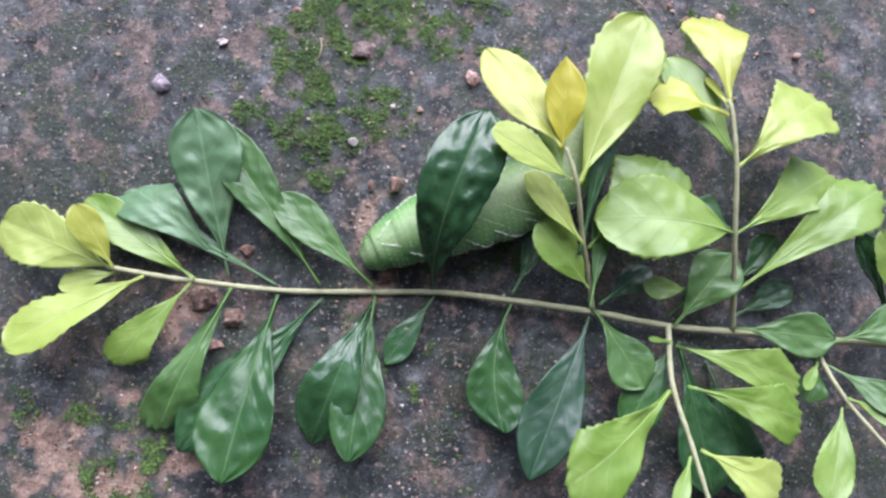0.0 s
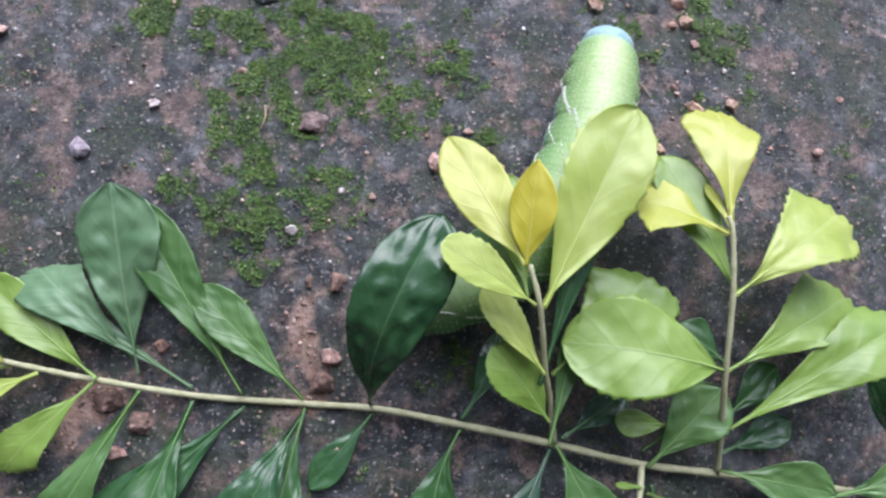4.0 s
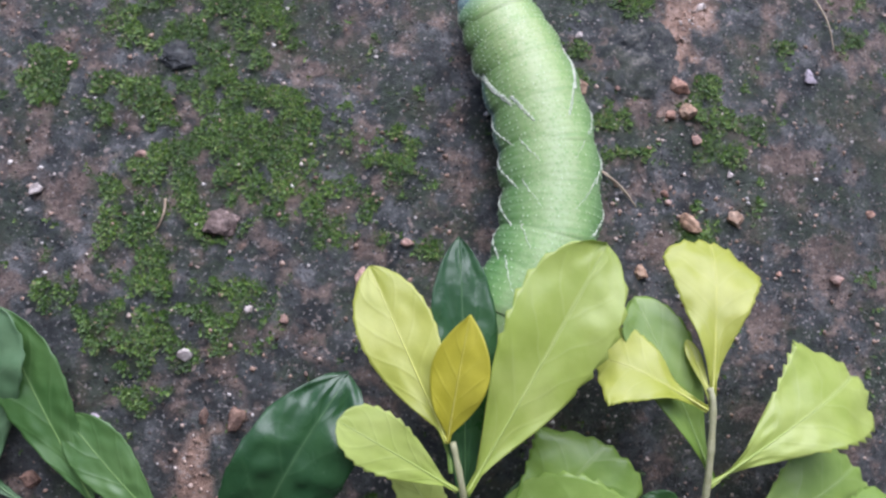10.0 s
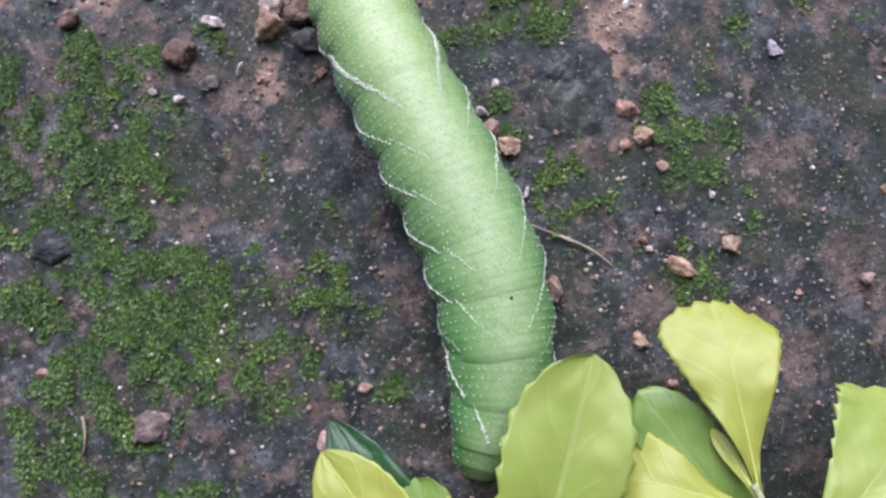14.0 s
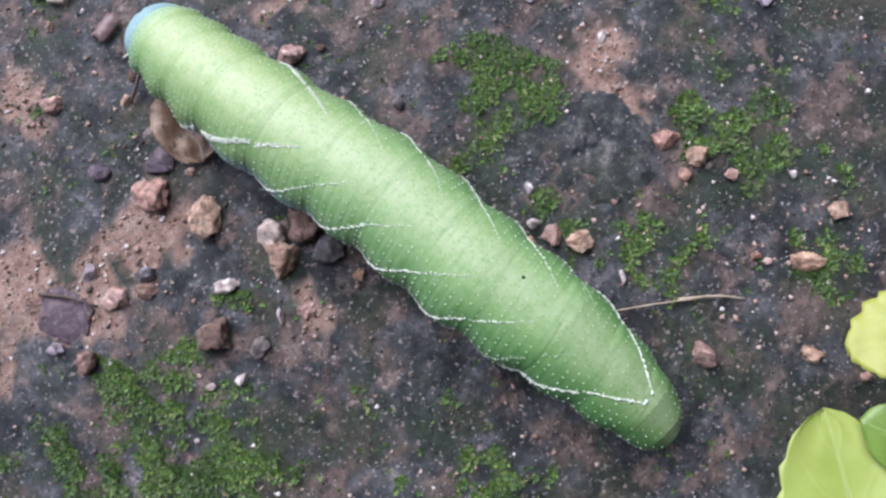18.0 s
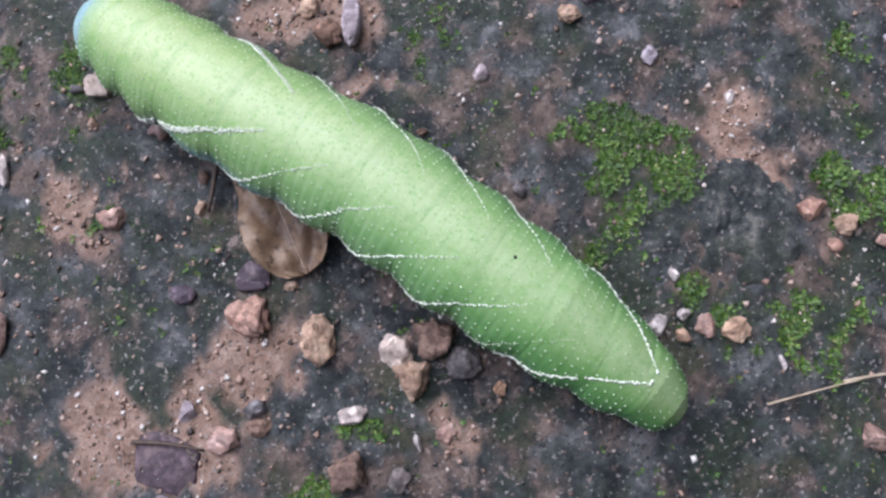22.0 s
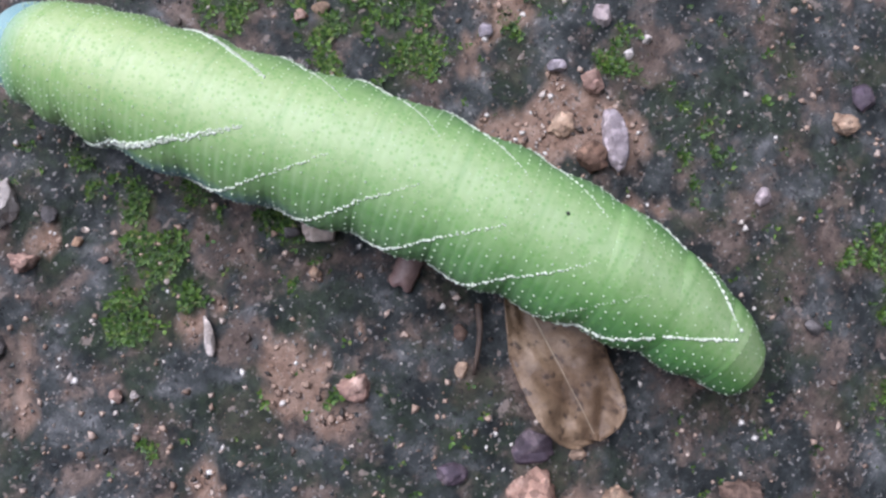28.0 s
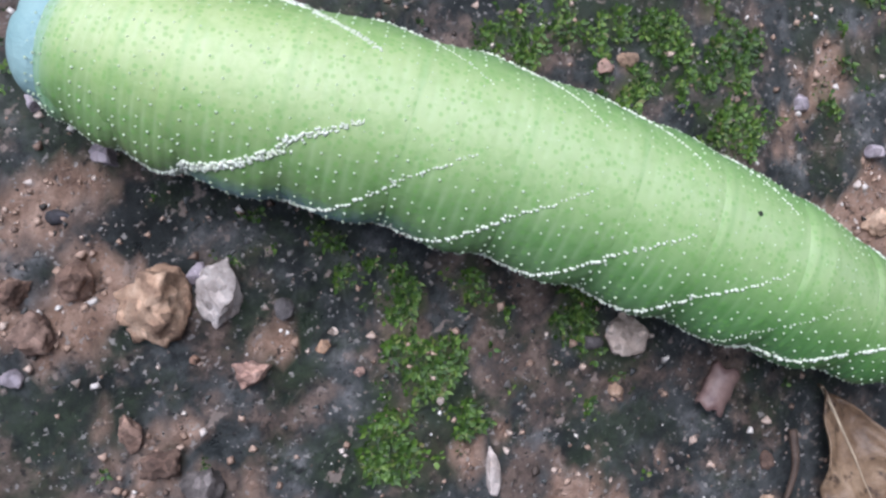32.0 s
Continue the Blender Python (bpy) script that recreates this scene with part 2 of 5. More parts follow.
def attribute(t, name):
    n = t.nodes.new("ShaderNodeAttribute")
    n.attribute_name = name
    return n.outputs["Fac"]


def place_of(t):
    return t.nodes.new("ShaderNodeTexCoord").outputs["Object"]


def ground_look(t, p):
    at = place_of(t)
    slate = ramp(t, noise_of(t, 160, 7, 0.72, at), (0.33, (0.010, 0.014, 0.016)), (0.45, (0.034, 0.042, 0.043)), (0.56, (0.110, 0.121, 0.121)), (0.68, (0.32, 0.32, 0.32)))
    earth = ramp(t, noise_of(t, 240, 6, 0.75, at), (0.33, (0.038, 0.028, 0.023)), (0.5, (0.165, 0.117, 0.094)), (0.66, (0.36, 0.27, 0.22)))
    base = mixed(t, ramp(t, noise_of(t, 120, 5, 0.62, at), (0.49, (0, 0, 0)), (0.59, (0.95, 0.95, 0.95))), slate, earth)
    algae = ramp(t, noise_of(t, 700, 5, 0.7, at), (0.35, (0.010, 0.022, 0.010)), (0.62, (0.055, 0.085, 0.042)))
    base = mixed(t, ramp(t, noise_of(t, 75, 5, 0.66, at), (0.49, (0, 0, 0)), (0.58, (0.75, 0.75, 0.75))), base, algae)
    bare = ramp(t, noise_of(t, 360, 7, 0.76, at), (0.30, (0.17, 0.10, 0.070)), (0.44, (0.40, 0.255, 0.180)), (0.57, (0.57, 0.39, 0.295)), (0.70, (0.74, 0.58, 0.47)))
    base = mixed(t, attribute(t, "soil"), base, bare)
    film = ramp(t, noise_of(t, 300, 4, 0.7, at), (0.3, (0.040, 0.066, 0.022)), (0.7, (0.130, 0.170, 0.050)))
    base = mixed(t, maths(t, "MULTIPLY", attribute(t, "moss"), 0.90), base, film)
    pores = ramp(t, noise_of(t, 1100, 3, 0.6, at), (0.30, (0.85, 0.85, 0.85)), (0.42, (0, 0, 0)))
    base = mixed(t, pores, base, (0.012, 0.014, 0.014))
    for size, pick, colour in ((1500.0, 0.65, (0.52, 0.49, 0.46)), (620.0, 0.67, (0.46, 0.37, 0.32))):
        fleck = ramp(t, noise_of(t, size, 3, 0.55, at), (pick - 0.03, (0, 0, 0)), (pick + 0.03, (0.8, 0.8, 0.8)))
        base = mixed(t, fleck, base, colour)
    t.links.new(base, p.inputs["Base Color"])
    t.links.new(ramp(t, noise_of(t, 130, 5, 0.7, at), (0.3, (0.24, 0.24, 0.24)), (0.7, (0.58, 0.58, 0.58))), p.inputs["Roughness"])
    p.inputs["Specular IOR Level"].default_value = 0.8
    bump(t, p, noise_of(t, 480, 8, 0.8, at), 1.0, 0.0016)


def stone_look(low, mid, high, rough=0.75):
    def build(t, p):
        at = place_of(t)
        own = t.nodes.new("ShaderNodeObjectInfo").outputs["Random"]
        shift = t.nodes.new("ShaderNodeVectorMath")
        shift.operation = "ADD"
        t.links.new(at, shift.inputs[0])
        t.links.new(own, shift.inputs[1])
        at = shift.outputs[0]
        c = ramp(t, noise_of(t, 420, 6, 0.7, at), (0.3, low), (0.5, mid), (0.7, high))
        c = mixed(t, ramp(t, noise_of(t, 1500, 3, 0.6, at), (0.55, (0, 0, 0)), (0.72, (0.5, 0.5, 0.5))), c, low)
        grainy = node(t, "TexVoronoi", Scale=1300.0, Randomness=1.0)
        t.links.new(at, grainy.inputs["Vector"])
        shade = t.nodes.new("ShaderNodeSeparateColor")
        t.links.new(grainy.outputs["Color"], shade.inputs[0])
        c = mixed(t, 0.75, c, ramp(t, shade.outputs[0], (0.0, (0.45, 0.43, 0.42)), (0.5, (0.95, 0.95, 0.95)), (0.85, (1.15, 1.12, 1.1)), (1.0, (1.7, 1.7, 1.7))), "MULTIPLY")
        tint = ramp(t, own, (0.0, (0.8, 0.78, 0.76)), (0.5, (1, 1, 1)), (1.0, (1.0, 0.90, 0.80)))
        t.links.new(mixed(t, 1.0, c, tint, "MULTIPLY"), p.inputs["Base Color"])
        p.inputs["Roughness"].default_value = rough
        bump(t, p, noise_of(t, 900, 6, 0.75, at), 0.8, 0.0005)
    return build


def island_look(*stops, rough=0.7, patches=False):
    def build(t, p):
        g = t.nodes.new("ShaderNodeNewGeometry")
        c = ramp(t, g.outputs["Random Per Island"], *stops)
        c = mixed(t, noise_of(t, 2500, 3, 0.6, place_of(t)), c, mixed(t, 1.0, c, (0.55, 0.5, 0.45), "MULTIPLY"))
        if patches:
            c = mixed(t, ramp(t, noise_of(t, 170, 4, 0.65, place_of(t)), (0.38, (0.9, 0.9, 0.9)), (0.58, (0, 0, 0))), c, mixed(t, 1.0, c, (0.46, 0.56, 0.52), "MULTIPLY"))
        t.links.new(c, p.inputs["Base Color"])
        p.inputs["Roughness"].default_value = rough
    return build


def leaf_look(low, high, vein, gloss=0.30, glow=0.26, puff=1.2):
    def build(t, p):
        uv = t.nodes.new("ShaderNodeTexCoord").outputs["UV"]
        split = t.nodes.new("ShaderNodeSeparateXYZ")
        t.links.new(uv, split.inputs[0])
        u, v = split.outputs[0], split.outputs[1]
        off = maths(t, "ABSOLUTE", maths(t, "SUBTRACT", v, 0.5))
        at = place_of(t)
        own = t.nodes.new("ShaderNodeObjectInfo").outputs["Random"]
        c = ramp(t, maths(t, "ADD", noise_of(t, 90, 4, 0.6, at), maths(t, "MULTIPLY", maths(t, "SUBTRACT", own, 0.5), 0.22)), (0.32, low), (0.68, high))
        bent = maths(t, "ADD", maths(t, "MULTIPLY", off, 3.0), maths(t, "MULTIPLY", noise_of(t, 130, 2, 0.5, at), 0.5))
        slant = maths(t, "SUBTRACT", maths(t, "MULTIPLY", u, 5.5), bent)
        wave = maths(t, "ABSOLUTE", maths(t, "SUBTRACT", maths(t, "FRACT", slant), 0.5))
        side = maths(t, "MULTIPLY", ramp(t, wave, (0.012, (1, 1, 1)), (0.060, (0, 0, 0))), ramp(t, off, (0.28, (1, 1, 1)), (0.44, (0, 0, 0))))
        soft_vein = ramp(t, wave, (0.0, (1, 1, 1)), (0.14, (0, 0, 0)))
        rib = maths(t, "LESS_THAN", off, 0.022)
        lines = maths(t, "MAXIMUM", maths(t, "MULTIPLY", side, 0.15), maths(t, "MULTIPLY", rib, 0.28))
        c = mixed(t, lines, c, vein)
        fine = noise_of(t, 900, 4, 0.65, at)
        c = mixed(t, maths(t, "MULTIPLY", fine, 0.25), c, low)
        t.links.new(c, p.inputs["Base Color"])
        t.links.new(ramp(t, noise_of(t, 160, 3, 0.6, at), (0.3, (gloss, gloss, gloss)), (0.75, (gloss + 0.2,) * 3)), p.inputs["Roughness"])
        p.inputs["Coat Weight"].default_value = 0.60 if gloss > 0.3 else 0.12
        p.inputs["Coat Roughness"].default_value = 0.30 if gloss > 0.3 else 0.24
        relief = maths(t, "ADD", maths(t, "MULTIPLY", soft_vein, -0.22), maths(t, "ADD", maths(t, "MULTIPLY", fine, 0.25), maths(t, "MULTIPLY", noise_of(t, 190, 2, 0.45, at), puff)))
        bump(t, p, maths(t, "SUBTRACT", relief, maths(t, "MULTIPLY", rib, 0.5)), 0.30, 0.0006)
        lit = t.nodes.new("ShaderNodeBsdfTranslucent")
        t.links.new(c, lit.inputs["Color"])
        both = t.nodes.new("ShaderNodeMixShader")
        both.inputs[0].default_value = glow
        t.links.new(p.outputs[0], both.inputs[1])
        t.links.new(lit.outputs[0], both.inputs[2])
        t.links.new(both.outputs[0], t.nodes["Material Output"].inputs["Surface"])
    return build


def skin_look(t, p):
    uv = t.nodes.new("ShaderNodeTexCoord").outputs["UV"]
    split = t.nodes.new("ShaderNodeSeparateXYZ")
    t.links.new(uv, split.inputs[0])
    along, side = split.outputs[0], split.outputs[1]
    # skin tone from back to flank, with spine highlight and flank shade painted in
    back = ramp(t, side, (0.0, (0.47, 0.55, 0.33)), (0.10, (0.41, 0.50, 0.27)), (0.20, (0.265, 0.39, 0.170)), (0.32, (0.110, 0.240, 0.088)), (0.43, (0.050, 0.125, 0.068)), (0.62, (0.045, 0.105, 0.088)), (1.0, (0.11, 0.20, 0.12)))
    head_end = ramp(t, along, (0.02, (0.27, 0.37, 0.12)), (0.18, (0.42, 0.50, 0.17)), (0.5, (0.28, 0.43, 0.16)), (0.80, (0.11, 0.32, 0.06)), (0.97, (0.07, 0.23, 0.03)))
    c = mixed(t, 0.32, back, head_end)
    low_chest = maths(t, "MULTIPLY", ramp(t, along, (0.18, (0, 0, 0)), (0.24, (1, 1, 1)), (0.36, (1, 1, 1)), (0.46, (0, 0, 0))), ramp(t, side, (0.41, (0, 0, 0)), (0.50, (1, 1, 1))))
    c = mixed(t, maths(t, "MULTIPLY", low_chest, 0.8), c, (0.17, 0.27, 0.38))
    c = mixed(t, ramp(t, along, (0.040, (0.9, 0.9, 0.9)), (0.085, (0, 0, 0))), c, (0.26, 0.42, 0.36))
    at = place_of(t)
    pits = node(t, "TexVoronoi", Scale=1500.0, Randomness=0.8)
    t.links.new(at, pits.inputs["Vector"])
    c = mixed(t, maths(t, "MULTIPLY", maths(t, "LESS_THAN", pits.outputs["Distance"], 0.30), 0.4), c, (0.15, 0.36, 0.07))
    c = mixed(t, maths(t, "MULTIPLY", noise_of(t, 260, 4, 0.6, at), 0.22), c, (0.18, 0.40, 0.10))
    c = mixed(t, ramp(t, noise_of(t, 620, 5, 0.65, at), (0.46, (0, 0, 0)), (0.66, (0.55, 0.55, 0.55))), c, mixed(t, 1.0, c, (0.62, 0.80, 0.55), "MULTIPLY"))
    ring = maths(t, "FRACT", maths(t, "MULTIPLY", attribute(t, "fold"), 7.0))
    # fold highlights painted as pale lines along the rings
    crest = ramp(t, ring, (0.0, (0.8, 0.8, 0.8)), (0.26, (0, 0, 0)), (0.76, (0, 0, 0)), (1.0, (0.8, 0.8, 0.8)))
    crest = maths(t, "MULTIPLY", crest, ramp(t, side, (0.22, (1, 1, 1)), (0.42, (0.15, 0.15, 0.15))))
    crest = maths(t, "MULTIPLY", crest, ramp(t, noise_of(t, 190, 4, 0.65, at), (0.42, (0.0, 0.0, 0.0)), (0.68, (0.40, 0.40, 0.40))))
    crest = maths(t, "MULTIPLY", crest, ramp(t, along, (0.60, (1, 1, 1)), (0.80, (0.25, 0.25, 0.25))))
    c = mixed(t, crest, c, (0.54, 0.66, 0.42))
    # darker lines put the shade of the fold creases into the colour
    crease_shade = ramp(t, ring, (0.30, (0, 0, 0)), (0.48, (0.11, 0.11, 0.11)), (0.62, (0, 0, 0)))
    crease_shade = maths(t, "MULTIPLY", crease_shade, ramp(t, noise_of(t, 150, 3, 0.6, at), (0.42, (0.0, 0.0, 0.0)), (0.62, (1, 1, 1))))
    c = mixed(t, crease_shade, c, mixed(t, 1.0, c, (0.66, 0.84, 0.62), "MULTIPLY"))
    joint = maths(t, "ABSOLUTE", maths(t, "SUBTRACT", maths(t, "FRACT", maths(t, "ADD", attribute(t, "fold"), 0.5)), 0.5))
    c = mixed(t, ramp(t, joint, (0.0, (0.5, 0.5, 0.5)), (0.05, (0, 0, 0))), c, mixed(t, 1.0, c, (0.62, 0.80, 0.60), "MULTIPLY"))
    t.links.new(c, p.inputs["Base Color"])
    p.inputs["Roughness"].default_value = 0.52
    p.inputs["Subsurface Weight"].default_value = 0.12
    p.inputs["Subsurface Radius"].default_value = (0.0010, 0.0016, 0.0006)
    p.inputs["Subsurface Scale"].default_value = 1.0
    bump(t, p, noise_of(t, 1400, 4, 0.6, at), 0.25, 0.0003)


def plain_look(low, high, scale, rough, depth=0.0003):
    def build(t, p):
        at = place_of(t)
        t.links.new(ramp(t, noise_of(t, scale, 5, 0.65, at), (0.3, low), (0.7, high)), p.inputs["Base Color"])
        p.inputs["Roughness"].default_value = rough
        bump(t, p, noise_of(t, scale * 4, 5, 0.7, at), 0.6, depth)
    return build


# dark surface of the added light-blocking wall
SHADE_WALL = material("dark_shade_wall", plain_look((0.05, 0.05, 0.048), (0.11, 0.105, 0.10), 6, 0.9, 0.004))
GROUND = material("damp_mossy_ground", ground_look)
STONES = {
    "white": material("white_quartz", stone_look((0.30, 0.26, 0.24), (0.52, 0.47, 0.44), (0.70, 0.66, 0.63), 0.6)),
    "pink": material("pink_granite", stone_look((0.20, 0.12, 0.10), (0.40, 0.26, 0.21), (0.56, 0.42, 0.36))),
    "tan": material("tan_stone", stone_look((0.20, 0.12, 0.08), (0.42, 0.29, 0.20), (0.62, 0.48, 0.36))),
    "brown": material("brown_clod", stone_look((0.08, 0.05, 0.04), (0.19, 0.125, 0.095), (0.32, 0.22, 0.17), 0.9)),
    "grey": material("grey_stone", stone_look((0.06, 0.055, 0.055), (0.14, 0.13, 0.13), (0.26, 0.24, 0.24))),
    "lilac": material("lilac_stone", stone_look((0.24, 0.21, 0.24), (0.40, 0.36, 0.40), (0.58, 0.53, 0.56), 0.6)),
    "dark": material("dark_stone", stone_look((0.02, 0.02, 0.025), (0.05, 0.05, 0.06), (0.10, 0.10, 0.11))),
}
LEAVES = {
    "lime": material("lime_leaf", leaf_look((0.41, 0.53, 0.090), (0.56, 0.66, 0.19), (0.66, 0.74, 0.34), 0.40, 0.40, 0.4)),
    "yellow": material("yellow_leaf", leaf_look((0.43, 0.49, 0.055), (0.57, 0.61, 0.12), (0.70, 0.72, 0.26), 0.40, 0.40, 0.4)),
    "gold": material("golden_leaf", leaf_look((0.54, 0.52, 0.030), (0.66, 0.62, 0.06), (0.62, 0.60, 0.14), 0.40, 0.42, 0.6)),
    "light": material("light_green_leaf", leaf_look((0.19, 0.335, 0.042), (0.31, 0.46, 0.095), (0.46, 0.58, 0.24), 0.36, 0.36, 0.6)),
    "mid": material("green_leaf", leaf_look((0.058, 0.145, 0.034), (0.115, 0.225, 0.066), (0.22, 0.34, 0.14), 0.30, 0.2, 1.5)),
    "sage": material("dull_light_green_leaf", leaf_look((0.105, 0.215, 0.095), (0.185, 0.315, 0.160), (0.30, 0.42, 0.25), 0.30, 0.25, 1.3)),
    "deep": material("deep_green_leaf", leaf_look((0.024, 0.082, 0.020), (0.055, 0.145, 0.036), (0.12, 0.24, 0.09), 0.25, 0.16, 1.6)),
    "dark": material("dark_green_leaf", leaf_look((0.020, 0.068, 0.024), (0.046, 0.125, 0.042), (0.10, 0.20, 0.09), 0.20, 0.12, 2.8)),
    "blue": material("dull_green_leaf", leaf_look((0.016, 0.055, 0.026), (0.036, 0.088, 0.044), (0.08, 0.15, 0.09), 0.28, 0.08, 1.5)),
}
RIBS = {k: material(k + "_midrib", plain_look(a, b, 500, 0.45)) for k, a, b in (
    ("lime", (0.34, 0.46, 0.10), (0.46, 0.56, 0.16)), ("yellow", (0.52, 0.56, 0.10), (0.62, 0.64, 0.18)), ("gold", (0.46, 0.44, 0.06), (0.54, 0.52, 0.10)),
    ("light", (0.24, 0.38, 0.09), (0.32, 0.46, 0.14)), ("mid", (0.15, 0.28, 0.07), (0.22, 0.36, 0.11)), ("deep", (0.09, 0.20, 0.05), (0.15, 0.27, 0.09)),
    ("dark", (0.06, 0.15, 0.05), (0.11, 0.21, 0.08)), ("blue", (0.10, 0.17, 0.10), (0.15, 0.22, 0.14)), ("sage", (0.16, 0.28, 0.12), (0.22, 0.35, 0.18)))}
SKIN = material("caterpillar_skin_shaded", skin_look)
WHITE_GRAIN = material("white_tubercle", plain_look((0.66, 0.73, 0.56), (0.86, 0.89, 0.80), 700, 0.5))
PALE_GRAIN = material("pale_tubercle", plain_look((0.50, 0.64, 0.40), (0.72, 0.82, 0.64), 900, 0.5))
HEAD = material("blue_head", plain_look((0.20, 0.35, 0.36), (0.30, 0.46, 0.45), 300, 0.45))
INK = material("dark_speck", plain_look((0.01, 0.015, 0.01), (0.02, 0.03, 0.02), 900, 0.6))
BARK = material("young_stem", plain_look((0.28, 0.29, 0.14), (0.45, 0.45, 0.27), 350, 0.6))


def dead_look(t, p):
    at = place_of(t)
    c = ramp(t, noise_of(t, 150, 6, 0.72, at), (0.32, (0.060, 0.038, 0.024)), (0.46, (0.135, 0.086, 0.052)), (0.60, (0.23, 0.155, 0.095)), (0.76, (0.38, 0.28, 0.19)))
    c = mixed(t, ramp(t, noise_of(t, 700, 3, 0.6, at), (0.56, (0, 0, 0)), (0.66, (0.8, 0.8, 0.8))), c, (0.035, 0.022, 0.017))
    t.links.new(c, p.inputs["Base Color"])
    p.inputs["Roughness"].default_value = 0.42
    bump(t, p, noise_of(t, 420, 6, 0.7, at), 0.7, 0.0006)


DEAD = material("dead_leaf", dead_look)
TWIG = material("brown_twig", plain_look((0.035, 0.022, 0.016), (0.11, 0.075, 0.055), 500, 0.6))
SCRAP = material("dead_scrap", plain_look((0.10, 0.055, 0.055), (0.34, 0.24, 0.20), 160, 0.45))
STRAW = material("dry_straw", plain_look((0.24, 0.18, 0.12), (0.50, 0.42, 0.30), 400, 0.7))
CRUST = material("soil_crust", stone_look((0.07, 0.055, 0.052), (0.19, 0.15, 0.14), (0.36, 0.30, 0.28), 0.9))
SHELL = material("black_shell", plain_look((0.008, 0.008, 0.010), (0.02, 0.018, 0.018), 900, 0.25))
SLATE = material("dark_embedded_stone", stone_look((0.006, 0.009, 0.010), (0.020, 0.026, 0.028), (0.11, 0.12, 0.11), 0.5))


def worn_look(t, p):
    at = place_of(t)
    c = ramp(t, noise_of(t, 300, 8, 0.78, at), (0.30, (0.006, 0.009, 0.011)), (0.44, (0.034, 0.042, 0.046)), (0.54, (0.11, 0.12, 0.115)), (0.66, (0.34, 0.33, 0.28)))
    c = mixed(t, ramp(t, noise_of(t, 90, 5, 0.7, at), (0.50, (0, 0, 0)), (0.62, (0.6, 0.6, 0.6))), c, (0.045, 0.065, 0.030))
    fleck = ramp(t, noise_of(t, 1300, 3, 0.55, at), (0.61, (0, 0, 0)), (0.67, (0.8, 0.8, 0.8)))
    c = mixed(t, fleck, c, (0.48, 0.43, 0.38))
    t.links.new(c, p.inputs["Base Color"])
    p.inputs["Roughness"].default_value = 0.55
    bump(t, p, noise_of(t, 520, 8, 0.8, at), 1.0, 0.0018)


WORN = material("worn_flat_stone", worn_look)
SHALE = material("purple_shale", stone_look((0.040, 0.029, 0.042), (0.095, 0.070, 0.092), (0.21, 0.165, 0.175), 0.45))
GRIT = material("grit", island_look((0.0, (0.05, 0.045, 0.040)), (0.15, (0.20, 0.14, 0.11)), (0.40, (0.40, 0.28, 0.21)), (0.65, (0.52, 0.38, 0.30)), (0.84, (0.62, 0.51, 0.44)), (0.93, (0.78, 0.75, 0.71)), (1.0, (0.84, 0.82, 0.79))))
CRUMB = material("earth_crumb", island_look((0.0, (0.012, 0.016, 0.017)), (0.35, (0.035, 0.040, 0.040)), (0.65, (0.085, 0.080, 0.074)), (0.85, (0.15, 0.12, 0.10)), (1.0, (0.24, 0.20, 0.17)), rough=0.5))
MOSS_LEAF = material("moss_leaf", island_look((0.0, (0.022, 0.050, 0.012)), (0.40, (0.062, 0.145, 0.018)), (0.75, (0.120, 0.245, 0.030)), (0.94, (0.20, 0.31, 0.055)), (1.0, (0.22, 0.20, 0.09)), rough=0.6, patches=True))


# building helpers
def part(name, bm, mat, parent=None, label=""):
    me = bpy.data.meshes.new(name)
    bm.to_mesh(me)
    bm.free()
    return mesh_part(name, me, mat, parent, label)


def mesh_part(name, me, mat, parent=None, label=""):
    me.materials.append(mat)
    me.polygons.foreach_set("use_smooth", np.ones(len(me.polygons), bool))
    ob = new(name, me)
    ob.parent = parent
    return tagged(ob, label)


def sheet_mesh(name, points, faces):
    me = bpy.data.meshes.new(name)
    me.from_pydata(points, [], faces)
    me.update()
    return me


def grid_faces(rows, cols, wrap=False):
    out = []
    for i in range(rows - 1):
        for j in range(cols if wrap else cols - 1):
            k = (j + 1) % cols
            out.append((i * cols + j, i * cols + k, (i + 1) * cols + k, (i + 1) * cols + j))
    return out


def tube(path, radii, sides=8):
    """A tapered tube along a path, closed at both ends."""
    pts, faces = [], []
    path = [Vector(p) for p in path]
    for k, p in enumerate(path):
        d = (path[min(k + 1, len(path) - 1)] - path[max(k - 1, 0)]).normalized()
        a = d.cross(Vector((0.3, 0.2, 1))).normalized()
        b = d.cross(a)
        for s in range(sides):
            w = 2 * math.pi * s / sides
            pts.append(p + float(radii[k]) * (math.cos(w) * a + math.sin(w) * b))
    faces = grid_faces(len(path), sides, True)
    n = len(pts)
    faces += [tuple(range(sides - 1, -1, -1)), tuple(range(n - sides, n))]
    return sheet_mesh("tube", pts, faces)


def glide(points, n):
    """n points on a smooth curve through the given ones."""
    p = np.array(points, float)
    ext = np.vstack([2 * p[0] - p[1], p, 2 * p[-1] - p[-2]])
    out = []
    for u in np.linspace(0, len(p) - 1 - 1e-9, n):
        k, f = int(u), u - int(u)
        a, b, c, d = ext[k], ext[k + 1], ext[k + 2], ext[k + 3]
        out.append(0.5 * (2 * b + (c - a) * f + (2 * a - 5 * b + 4 * c - d) * f ** 2 + (3 * b - a - 3 * c + d) * f ** 3))
    return np.array(out)


